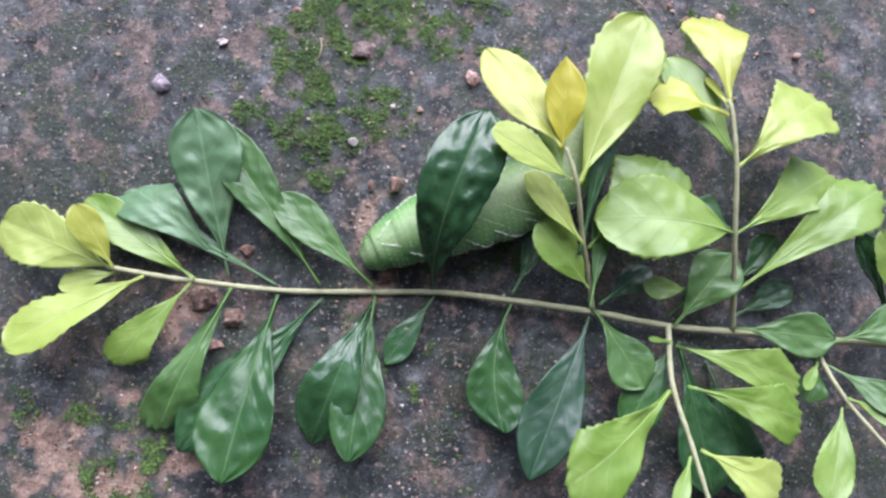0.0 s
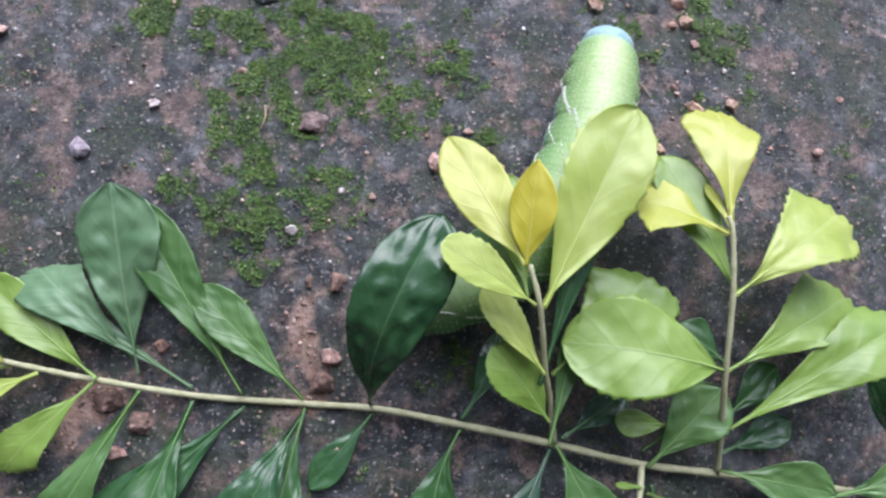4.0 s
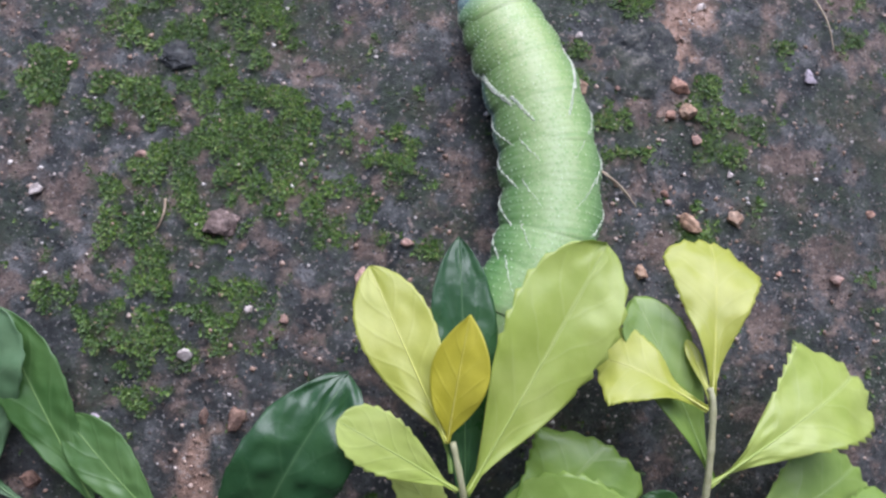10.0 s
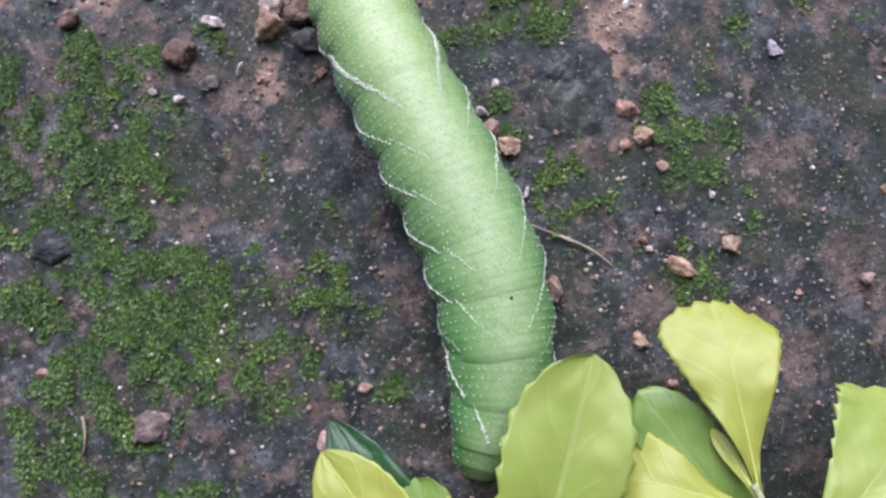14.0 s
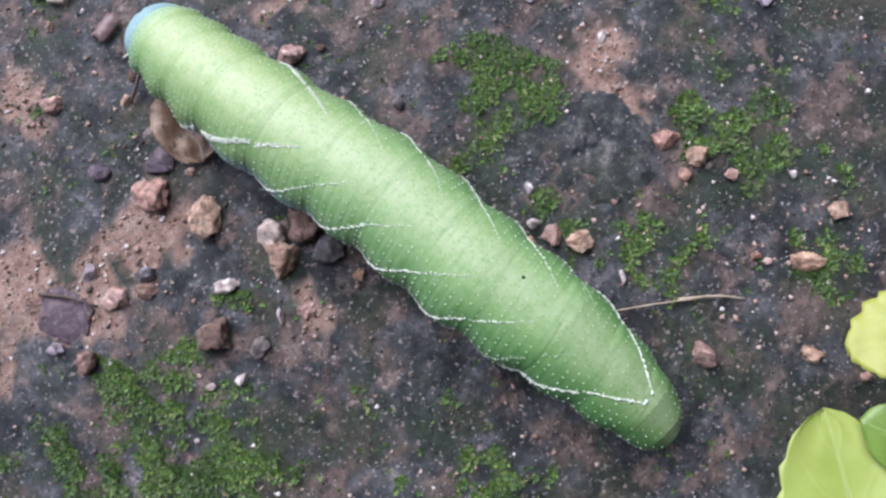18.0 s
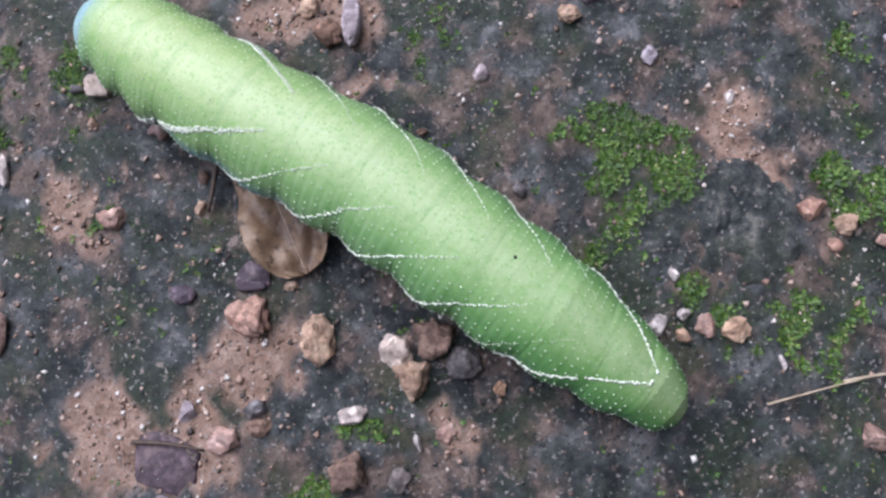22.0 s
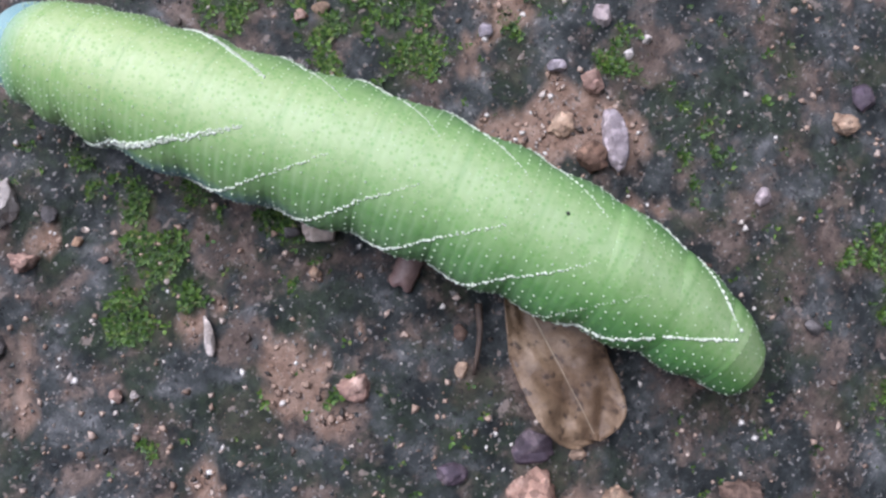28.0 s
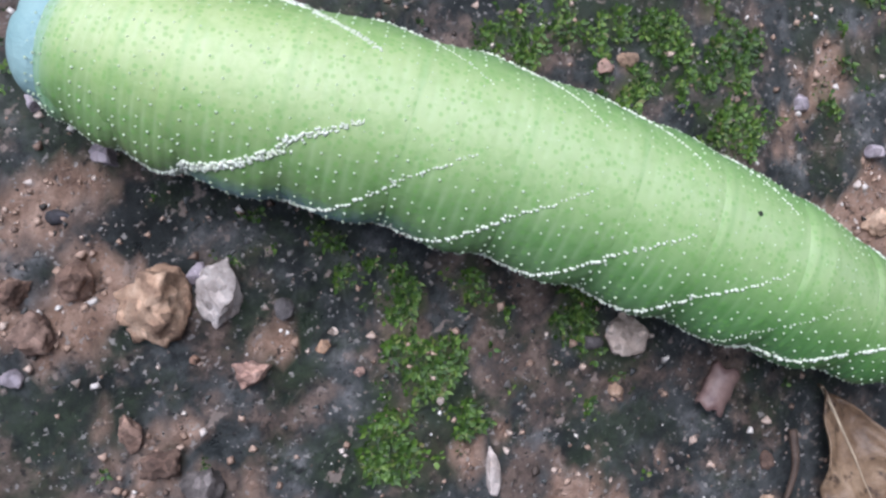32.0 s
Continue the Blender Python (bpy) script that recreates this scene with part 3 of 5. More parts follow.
# ground
def build_ground():
    far = [0.005, 0.01, 0.02, 0.03, 0.045, 0.06, 0.08, 0.1, 0.125, 0.15, 0.18, 0.22, 0.28, 0.35, 0.5, 0.8, 2, 5, 12, 30, 60]
    xs = np.array([-0.155 - d for d in far[::-1]] + list(np.arange(-0.155, 0.165, 0.0012)) + [0.165 + d for d in far])
    ys = np.array([-0.105 - d for d in far[::-1]] + list(np.arange(-0.105, 0.255, 0.0012)) + [0.255 + d for d in far])
    gx, gy = (a.ravel() for a in np.meshgrid(xs, ys))
    gz = height(gx, gy)
    rows, cols = len(ys), len(xs)
    i, j = (a.ravel() for a in np.meshgrid(np.arange(rows - 1), np.arange(cols - 1), indexing="ij"))
    quads = np.stack([i * cols + j, i * cols + j + 1, (i + 1) * cols + j + 1, (i + 1) * cols + j], 1)
    me = bpy.data.meshes.new("ground")
    me.vertices.add(len(gx))
    me.vertices.foreach_set("co", np.stack([gx, gy, gz], 1).ravel())
    me.loops.add(quads.size)
    me.loops.foreach_set("vertex_index", quads.ravel())
    me.polygons.add(len(quads))
    me.polygons.foreach_set("loop_start", np.arange(0, quads.size, 4))
    me.update(calc_edges=True)
    for name, values in (("soil", soil_at(gx, gy)), ("moss", moss_at(gx, gy))):
        me.attributes.new(name, "FLOAT", "POINT").data.foreach_set("value", values.astype(np.float32))
    tagged(mesh_part("ground", me, GROUND), "damp dark earth ground with bare sandy patches and thin moss", "ground", kind="structure")


build_ground()


def build_shade_wall():
    """An unseen wall, added behind the camera to block sky light from -y."""
    bm = bmesh.new()
    bmesh.ops.create_cube(bm, size=1.0)
    for v in bm.verts:
        v.co = Vector((v.co.x * 8.0, v.co.y * 0.2 - 0.32, v.co.z * 2.2 + 1.0))
    tagged(part("wall_south", bm, SHADE_WALL), "unseen dark wall added to block sky light", "wall", kind="structure")


build_shade_wall()
rng = np.random.default_rng(5)


def join_bits(name, points, faces, mat, label, category):
    """points: n x k x 3, faces: the k points' triangles."""
    n, k = points.shape[:2]
    tris = (np.arange(n)[:, None, None] * k + np.array(faces)[None]).reshape(-1, 3)
    me = bpy.data.meshes.new(name)
    me.vertices.add(n * k)
    me.vertices.foreach_set("co", points.ravel())
    me.loops.add(tris.size)
    me.loops.foreach_set("vertex_index", tris.ravel())
    me.polygons.add(len(tris))
    me.polygons.foreach_set("loop_start", np.arange(0, tris.size, 3))
    me.update(calc_edges=True)
    me.materials.append(mat)
    tagged(new(name, me), label, category, kind="stuff")


def scatter(n, keep):
    x, y = rng.uniform(-0.14, 0.15, n), rng.uniform(-0.09, 0.235, n)
    ok = rng.uniform(0, 1, n) < keep(x, y)
    return x[ok], y[ok]


def build_moss():
    x, y = scatter(850000, lambda a, b: moss_at(a, b) * 0.95 + 0.010 * smooth(0.46, 0.68, fractal(a, b, 0.012, 99, 4)))
    z = height(x, y)
    n, k = len(x), 5
    tall = rng.uniform(0.45, 1.25, n) * 0.00070
    turn = rng.uniform(0, 2 * np.pi, (n, k))
    out = rng.uniform(0.60, 1.25, (n, k)) * tall[:, None]
    up = rng.uniform(0.15, 0.70, (n, k)) * tall[:, None]
    wide = 0.25 * tall[:, None] * rng.uniform(0.7, 1.2, (n, k))
    c, s = np.cos(turn), np.sin(turn)
    root = np.stack([np.repeat(x[:, None], k, 1), np.repeat(y[:, None], k, 1), np.repeat(z[:, None] - 0.0001, k, 1)], -1)
    mid = root + np.stack([c * out * 0.5, s * out * 0.5, up * 0.7], -1)
    across = np.stack([-s * wide, c * wide, 0 * wide], -1)
    tip = root + np.stack([c * out, s * out, up], -1)
    blades = np.stack([root, mid + across, tip, mid - across], 2).reshape(-1, 4, 3)
    join_bits("moss_carpet", blades, [(0, 1, 2), (0, 2, 3)], MOSS_LEAF, "low bright green moss tufts growing on damp earth", "moss")


def build_grit():
    x, y = scatter(240000, lambda a, b: 0.050 + 0.80 * soil_at(a, b) + 0.10 * smooth(0.45, 0.7, fractal(a, b, 0.02, 77, 3)))
    n = len(x)
    size = 0.00009 + 0.00046 * rng.uniform(0, 1, n) ** (4.6 + 0.6 * soil_at(x, y))
    shape = np.array([(1, 0, 0), (-1, 0, 0), (0, 1, 0), (0, -1, 0), (0, 0, 0.75), (0, 0, -0.75)], float)
    p = shape[None] * size[:, None, None] * rng.uniform(0.6, 1.4, (n, 6, 1)) + rng.normal(0, 0.18, (n, 6, 3)) * size[:, None, None]
    a = rng.uniform(0, 6.28, n)
    ca, sa = np.cos(a)[:, None], np.sin(a)[:, None]
    p = np.stack([p[..., 0] * ca - p[..., 1] * sa, p[..., 0] * sa + p[..., 1] * ca, p[..., 2]], -1)
    p += np.stack([x, y, height(x, y) + size * 0.25], -1)[:, None]
    join_bits("grit", p, [(0, 2, 4), (2, 1, 4), (1, 3, 4), (3, 0, 4), (2, 0, 5), (1, 2, 5), (3, 1, 5), (0, 3, 5)], GRIT,
              "loose sand grains and tiny gravel on damp earth", "gravel")


def build_crumbs():
    x, y = scatter(150000, lambda a, b: (0.13 + 0.34 * smooth(0.40, 0.66, fractal(a, b, 0.006, 131, 3))) * (1 - 0.92 * soil_at(a, b)))
    n = len(x)
    size = 0.00012 + 0.00036 * rng.uniform(0, 1, n) ** 3.0
    shape = np.array([(1, 0, 0), (-0.5, 0.87, 0), (-0.5, -0.87, 0), (0.2, 0.1, 0.8), (-0.3, 0.2, 0.65)], float)
    p = shape[None] * size[:, None, None] * rng.uniform(0.6, 1.4, (n, 5, 1)) + rng.normal(0, 0.15, (n, 5, 3)) * size[:, None, None]
    a = rng.uniform(0, 6.28, n)
    ca, sa = np.cos(a)[:, None], np.sin(a)[:, None]
    p = np.stack([p[..., 0] * ca - p[..., 1] * sa, p[..., 0] * sa + p[..., 1] * ca, p[..., 2] * 0.8], -1)
    p += np.stack([x, y, height(x, y) - 0.00003], -1)[:, None]
    join_bits("soil_crumbs", p, [(0, 1, 3), (1, 4, 3), (1, 2, 4), (2, 0, 3), (2, 3, 4)], CRUMB, "fine dark crumbs of damp earth", "soil")


build_moss()
build_grit()
build_crumbs()

# stones
LABELS = {
    "white": "small white quartz pebble lying on damp earth", "pink": "rough pinkish granite pebble on damp earth",
    "tan": "rough tan and cream pebble on damp earth", "brown": "brown clod of hardened soil on damp earth",
    "grey": "rough dark grey pebble on damp earth", "lilac": "pale lilac pebble lying on damp earth",
    "dark": "small dark stone on damp earth",
}


def stone_mesh(sx, sy, sz, seed, level=2, cuts=12, rough=0.10):
    """A pebble: a ball with flat facets broken off it, roughened and pitted."""
    r = random.Random(seed)
    bm = bmesh.new()
    bmesh.ops.create_icosphere(bm, subdivisions=level, radius=1.0)
    planes = []
    for _ in range(cuts):
        d = Vector((r.gauss(0, 1), r.gauss(0, 1), r.gauss(0, 0.7))).normalized()
        planes.append((d, r.uniform(0.48, 0.86)))
    shift = Vector((seed * 1.7, seed * 0.9, 0))
    for v in bm.verts:
        for d, far in planes:
            over = v.co.dot(d) - far
            if over > 0:
                v.co -= d * over
        v.co *= 1.12 + rough * noise.fractal(v.co * 2.3 + shift, 0.8, 2.0, 3) + 0.5 * rough * noise.fractal(v.co * 7.0 + shift, 0.8, 2.0, 2)
        v.co = Vector((v.co.x * sx, v.co.y * sy, v.co.z * sz))
    return bm


def pebble(x, y, w, d, turn, tone):
    k = int(abs(x) * 1e5) % 613 + int(abs(y) * 1e4) % 397
    r = random.Random(k)
    long = max(w, d) > 1.6 * min(w, d)
    size = (w + d) / 2
    tall = size * r.uniform(0.30, 0.40)
    bm = stone_mesh(w * (0.42 if long else 0.56), d * 0.56, tall, k, 4 if size > 0.0022 else 3, 6 if long else 15, 0.10 if long else 0.24 if tone in ("brown", "tan", "pink") else 0.15)
    ob = part("soil_clod" if tone == "brown" else "pebble", bm, STONES[tone])
    tagged(ob, LABELS[tone], "stone", "pebbles on the ground")
    ob.matrix_basis = pose(x, y, ground_z(x, y) + tall * 0.45, r.uniform(-12, 12), r.uniform(-12, 12), turn + r.uniform(-8, 8))


pebble(-0.0097, -0.0155, 0.0044, 0.0037, -0, "pink")
pebble(-0.0143, -0.0022, 0.0059, 0.0053, -0, "brown")
pebble(-0.0217, 0.0269, 0.0023, 0.0021, -0, "white")
pebble(-0.0517, 0.0524, 0.0024, 0.0026, -0, "white")
pebble(-0.0869, 0.0682, 0.0042, 0.0037, -0, "pink")
pebble(-0.0654, 0.0428, 0.0040, 0.0040, -0, "lilac")
pebble(-0.0360, 0.0141, 0.0026, 0.0040, -0, "lilac")
pebble(-0.0058, 0.0343, 0.0017, 0.0019, -0, "pink")
pebble(-0.0176, 0.0174, 0.0021, 0.0026, -0, "brown")
pebble(-0.0121, 0.0353, 0.0019, 0.0014, -0, "white")
pebble(-0.0462, 0.0041, 0.0035, 0.0030, -0, "brown")
pebble(-0.0567, -0.0069, 0.0058, 0.0051, -0, "brown")
pebble(-0.0536, -0.0164, 0.0034, 0.0032, -0, "pink")
pebble(-0.0497, -0.0108, 0.0051, 0.0039, -0, "brown")
pebble(-0.0126, 0.0025, 0.0040, 0.0035, -0, "pink")
pebble(0.0443, 0.0592, 0.0034, 0.0040, -3, "pink")
pebble(0.0069, 0.0422, 0.0032, 0.0035, -3, "pink")
pebble(-0.0120, 0.0173, 0.0034, 0.0044, -3, "brown")
pebble(-0.0082, 0.0989, 0.0022, 0.0016, 5, "white")
pebble(-0.0031, 0.1011, 0.0033, 0.0024, 5, "grey")
pebble(0.0054, 0.1005, 0.0026, 0.0022, 5, "pink")
pebble(0.0888, 0.0919, 0.0023, 0.0031, 5, "lilac")
pebble(0.0779, 0.1126, 0.0027, 0.0025, 5, "pink")
pebble(0.0724, 0.0693, 0.0012, 0.0014, 5, "white")
pebble(0.0945, 0.0522, 0.0024, 0.0020, 5, "pink")
pebble(0.0593, 0.0418, 0.0017, 0.0013, 5, "pink")
pebble(0.0138, 0.0494, 0.0024, 0.0016, 5, "pink")
pebble(-0.0341, 0.0604, 0.0024, 0.0018, 5, "pink")
pebble(0.0604, 0.0624, 0.0013, 0.0015, 5, "pink")
pebble(-0.0020, 0.1305, 0.0055, 0.0060, -33, "pink")
pebble(0.0025, 0.1212, 0.0042, 0.0060, -33, "tan")
pebble(0.0089, 0.1133, 0.0042, 0.0045, -33, "white")
pebble(0.0132, 0.1103, 0.0050, 0.0050, -33, "brown")
pebble(0.0081, 0.1087, 0.0050, 0.0054, -33, "tan")
pebble(0.0137, 0.1055, 0.0053, 0.0044, -33, "grey")
pebble(-0.0012, 0.1112, 0.0038, 0.0027, -33, "white")
pebble(-0.0075, 0.1067, 0.0055, 0.0057, -33, "brown")
pebble(0.0284, 0.1338, 0.0043, 0.0040, -33, "pink")
pebble(0.0398, 0.0854, 0.0031, 0.0036, -33, "pink")
pebble(0.0417, 0.0821, 0.0040, 0.0035, -33, "tan")
pebble(0.0387, 0.0885, 0.0023, 0.0019, -33, "white")
pebble(0.0420, 0.0929, 0.0015, 0.0019, -33, "white")
pebble(0.0615, 0.0854, 0.0037, 0.0035, -33, "pink")
pebble(0.0632, 0.0802, 0.0035, 0.0026, -33, "tan")
pebble(0.0602, 0.0794, 0.0023, 0.0019, -33, "pink")
pebble(0.0734, 0.0612, 0.0036, 0.0027, -33, "tan")
pebble(0.0644, 0.0587, 0.0039, 0.0031, -33, "tan")
pebble(0.0558, 0.0490, 0.0032, 0.0023, -33, "tan")
pebble(0.0432, 0.0743, 0.0009, 0.0019, -33, "white")
pebble(0.0663, 0.1038, 0.0016, 0.0020, -33, "white")
pebble(0.0360, 0.1160, 0.0020, 0.0020, -33, "grey")
pebble(-0.0124, 0.1015, 0.0019, 0.0014, -33, "white")
pebble(0.1014, 0.0657, 0.0016, 0.0018, -33, "pink")
pebble(0.0020, 0.1025, 0.0012, 0.0021, -33, "white")
pebble(-0.0190, 0.0968, 0.0010, 0.0012, -33, "white")
pebble(0.0825, 0.0518, 0.0012, 0.0012, -33, "pink")
pebble(0.0445, 0.1310, 0.0021, 0.0024, -45, "lilac")
pebble(0.0040, 0.1466, 0.0019, 0.0019, -45, "tan")
pebble(0.0051, 0.1295, 0.0024, 0.0013, -45, "tan")
pebble(-0.0058, 0.1548, 0.0038, 0.0028, -45, "pink")
pebble(-0.0168, 0.1279, 0.0028, 0.0027, -45, "lilac")
pebble(-0.0277, 0.1221, 0.0026, 0.0022, -45, "lilac")
pebble(-0.0247, 0.1170, 0.0035, 0.0034, -45, "brown")
pebble(-0.0157, 0.1214, 0.0046, 0.0031, -45, "pink")
pebble(-0.0115, 0.1189, 0.0031, 0.0026, -45, "brown")
pebble(0.0597, 0.0642, 0.0016, 0.0016, -45, "pink")
pebble(0.0655, 0.0750, 0.0020, 0.0019, -45, "pink")
pebble(-0.0122, 0.1722, 0.0016, 0.0041, -48, "white")
pebble(-0.0285, 0.1554, 0.0031, 0.0054, -48, "pink")
pebble(0.0016, 0.1674, 0.0017, 0.0017, -48, "tan")
pebble(0.0628, 0.1157, 0.0023, 0.0023, -48, "lilac")
pebble(0.0593, 0.1281, 0.0039, 0.0026, -48, "tan")
pebble(0.0354, 0.0901, 0.0031, 0.0027, -48, "white")
pebble(0.0365, 0.0866, 0.0023, 0.0021, -48, "tan")
pebble(0.0144, 0.0996, 0.0019, 0.0019, -48, "tan")
pebble(-0.0096, 0.1212, 0.0034, 0.0025, -48, "grey")
pebble(0.0499, 0.0833, 0.0011, 0.0012, -48, "pink")
pebble(-0.0203, 0.2056, 0.0061, 0.0070, -49, "tan")
pebble(-0.0164, 0.2016, 0.0038, 0.0054, -49, "white")
pebble(-0.0165, 0.2041, 0.0021, 0.0021, -49, "lilac")
pebble(-0.0197, 0.1948, 0.0036, 0.0024, -49, "pink")
pebble(-0.0139, 0.1917, 0.0014, 0.0015, -49, "tan")
pebble(-0.0245, 0.1760, 0.0017, 0.0016, -49, "pink")
pebble(-0.0231, 0.1743, 0.0011, 0.0011, -49, "white")
pebble(-0.0298, 0.1910, 0.0039, 0.0033, -49, "grey")
pebble(-0.0139, 0.1967, 0.0018, 0.0020, -49, "grey")
pebble(0.0271, 0.1885, 0.0026, 0.0016, -49, "tan")
pebble(0.0496, 0.1613, 0.0024, 0.0031, -49, "lilac")
pebble(0.0476, 0.1554, 0.0014, 0.0015, -49, "white")
pebble(0.0417, 0.1566, 0.0028, 0.0036, -49, "pink")
pebble(0.0404, 0.1613, 0.0028, 0.0016, -49, "lilac")
pebble(0.0349, 0.1560, 0.0030, 0.0030, -49, "tan")
pebble(0.0337, 0.1508, 0.0037, 0.0036, -49, "brown")
pebble(0.0379, 0.1501, 0.0031, 0.0069, -49, "lilac")
pebble(0.0509, 0.1547, 0.0014, 0.0012, -49, "white")
pebble(0.0241, 0.1268, 0.0025, 0.0024, -49, "pink")
pebble(0.0214, 0.1233, 0.0029, 0.0022, -49, "brown")
pebble(0.0286, 0.1212, 0.0024, 0.0037, -49, "pink")
pebble(-0.0138, 0.2171, 0.0022, 0.0026, -49, "lilac")
pebble(-0.0106, 0.1802, 0.0007, 0.0007, -49, "white")
pebble(-0.0265, 0.1816, 0.0007, 0.0012, -49, "white")
pebble(0.0237, 0.1205, 0.0008, 0.0009, -49, "white")
pebble(0.0247, 0.1895, 0.0017, 0.0016, -49, "pink")
pebble(0.0328, 0.1313, 0.0015, 0.0013, -49, "brown")
pebble(-0.0136, 0.1878, 0.0010, 0.0011, -49, "pink")
pebble(0.0071, 0.1495, 0.0017, 0.0018, -49, "brown")
pebble(0.0035, 0.1729, 0.0027, 0.0014, -47, "grey")
pebble(0.0063, 0.1700, 0.0041, 0.0047, -47, "white")
pebble(-0.0295, 0.2104, 0.0039, 0.0039, -47, "brown")
pebble(-0.0279, 0.2143, 0.0029, 0.0029, -47, "brown")
pebble(-0.0239, 0.2113, 0.0034, 0.0029, -47, "brown")
pebble(-0.0305, 0.1990, 0.0029, 0.0029, -47, "brown")
pebble(-0.0311, 0.1953, 0.0039, 0.0030, -47, "brown")
pebble(-0.0332, 0.2094, 0.0018, 0.0019, -47, "lilac")
pebble(-0.0146, 0.2243, 0.0015, 0.0020, -47, "lilac")
pebble(-0.0205, 0.2160, 0.0020, 0.0017, -47, "dark")
pebble(-0.0124, 0.1920, 0.0012, 0.0007, -47, "white")
pebble(0.0383, 0.1712, 0.0018, 0.0020, -47, "lilac")
pebble(-0.0222, 0.1993, 0.0010, 0.0012, -47, "brown")


def embedded_stone(name, at, w, d, tall, turn, mat, label, seed, sunk):
    bm = stone_mesh(w / 2, d / 2, tall, seed, 5, 16, 0.20)
    ob = part(name, bm, mat)
    tagged(ob, label, "stone")
    ob.matrix_basis = pose(at[0], at[1], ground_z(at[0], at[1]) + sunk, 0, 0, turn)


def flat_stone(at, w, d, turn, label, seed):
    """A worn flat stone, all but flush with the ground."""
    pts, rings, cols = [], 14, 64
    for i in range(rings):
        f = i / (rings - 1)
        for j in range(cols):
            a = 2 * math.pi * j / cols
            c, s = math.cos(a), math.sin(a)
            edge = (abs(c) ** 3 + abs(s) ** 3) ** (-1 / 3) * (1 + 0.10 * noise.noise(Vector((c * 1.6, s * 1.6, seed))) + 0.04 * noise.noise(Vector((c * 6, s * 6, seed))))
            x, y = c * edge * f * w / 2, s * edge * f * d / 2
            drop = 0.0016 * max(0, f - 0.80) / 0.20
            pts.append((x, y, 0.0005 - drop + 0.0009 * noise.fractal(Vector((x * 240, y * 240, seed)), 0.7, 2.0, 4)))
    ob = mesh_part("embedded_stone", sheet_mesh("flat_stone", pts, grid_faces(rings, cols, True)), WORN)
    tagged(ob, label, "stone")
    ob.matrix_basis = pose(at[0], at[1], ground_z(at[0], at[1]) - 0.0003, 0, 0, turn)


flat_stone((0.0498, 0.0926, 0.0012), 0.0245, 0.0195, -35, "dark grey flat stone embedded in mossy earth", 4.2)
embedded_stone("embedded_stone", (-0.0287, 0.0799, 0.0025), 0.0140, 0.0080, 0.0018, 12, SLATE, "dark flat stone half sunk among moss", 431, -0.0007)
embedded_stone("soil_lump", (-0.0191, 0.0497, 0.0007), 0.0092, 0.0074, 0.0017, 10, CRUST, "greyish pink crumbly lump of crust on the ground", 417, 0.0)


def shard(at, w, d, turn, mat, label, seed):
    """A thin flat flake of stone."""
    bm = stone_mesh(w / 2, d / 2, 0.0006, seed, 3, 12, 0.08)
    ob = part("stone_flake", bm, mat)
    tagged(ob, label, "stone", "flakes of shale")
    ob.matrix_basis = pose(at[0], at[1], ground_z(at[0], at[1]) + 0.0004, 4, -3, turn)


shard((-0.0242, 0.1250, 0.0035), 0.0112, 0.0092, -30, SHALE, "flat purplish grey flake of stone on sandy soil", 501)
shard((0.0016, 0.1340, 0.0033), 0.0058, 0.0034, -60, SHALE, "dark purple flake of stone on damp earth", 502)
shard((-0.0064, 0.1398, 0.0030), 0.0040, 0.0030, -20, SHALE, "dark purple flake of stone on damp earth", 503)
shard((0.0638, 0.1283, 0.0005), 0.0036, 0.0044, -40, SHALE, "dark purple flake of stone on damp earth", 504)
shard((0.0027, 0.1339, 0.0032), 0.0050, 0.0044, -40, SHALE, "dark purple flake of stone on damp earth", 505)


def twig(name, a, b, r, label, mat=STRAW):
    path = glide([a, ((a[0] + b[0]) / 2 + 0.0006, (a[1] + b[1]) / 2, (a[2] + b[2]) / 2 + 0.0006), b], 9)
    path[:, 2] = np.maximum(path[:, 2], height(path[:, 0], path[:, 1]) + r * 0.7)
    me = tube(path, np.linspace(r, r * 0.5, 9), 6)
    tagged(mesh_part(name, me, mat), label, "twig")


twig("dry_straw", (0.0469, 0.0668, 0.0009), (0.0543, 0.0606, -0.0004), 0.00028, "thin dry straw lying on damp earth")
twig("dry_straw", (0.0898, 0.1109, -0.0020), (0.0946, 0.0984, -0.0028), 0.00024, "thin dry straw lying on damp earth")
twig("dry_straw", (0.0376, 0.0723, 0.0017), (0.0534, 0.0619, -0.0002), 0.00018, "thin dry forked straw lying on moss")
twig("dry_twig", (-0.0249, 0.1305, 0.0033), (-0.0187, 0.1225, 0.0036), 0.00034, "curved dry brown twig beside a stone flake", TWIG)
twig("dry_straw", (-0.0287, 0.0528, 0.0012), (-0.0293, 0.0473, 0.0007), 0.0003, "short dry straw lying on damp earth")
twig("dry_twig", (0.0112, 0.1502, 0.0029), (0.0044, 0.1452, 0.0029), 0.00050, "short dry leaf stalk standing out of a dead leaf", TWIG)


# leaves
FAN = ((0, 0.06, 0.12, 0.22, 0.40, 0.62, 0.80, 0.92, 1.0), (0.03, 0.035, 0.05, 0.15, 0.40, 0.72, 0.94, 1.0, 0.96))


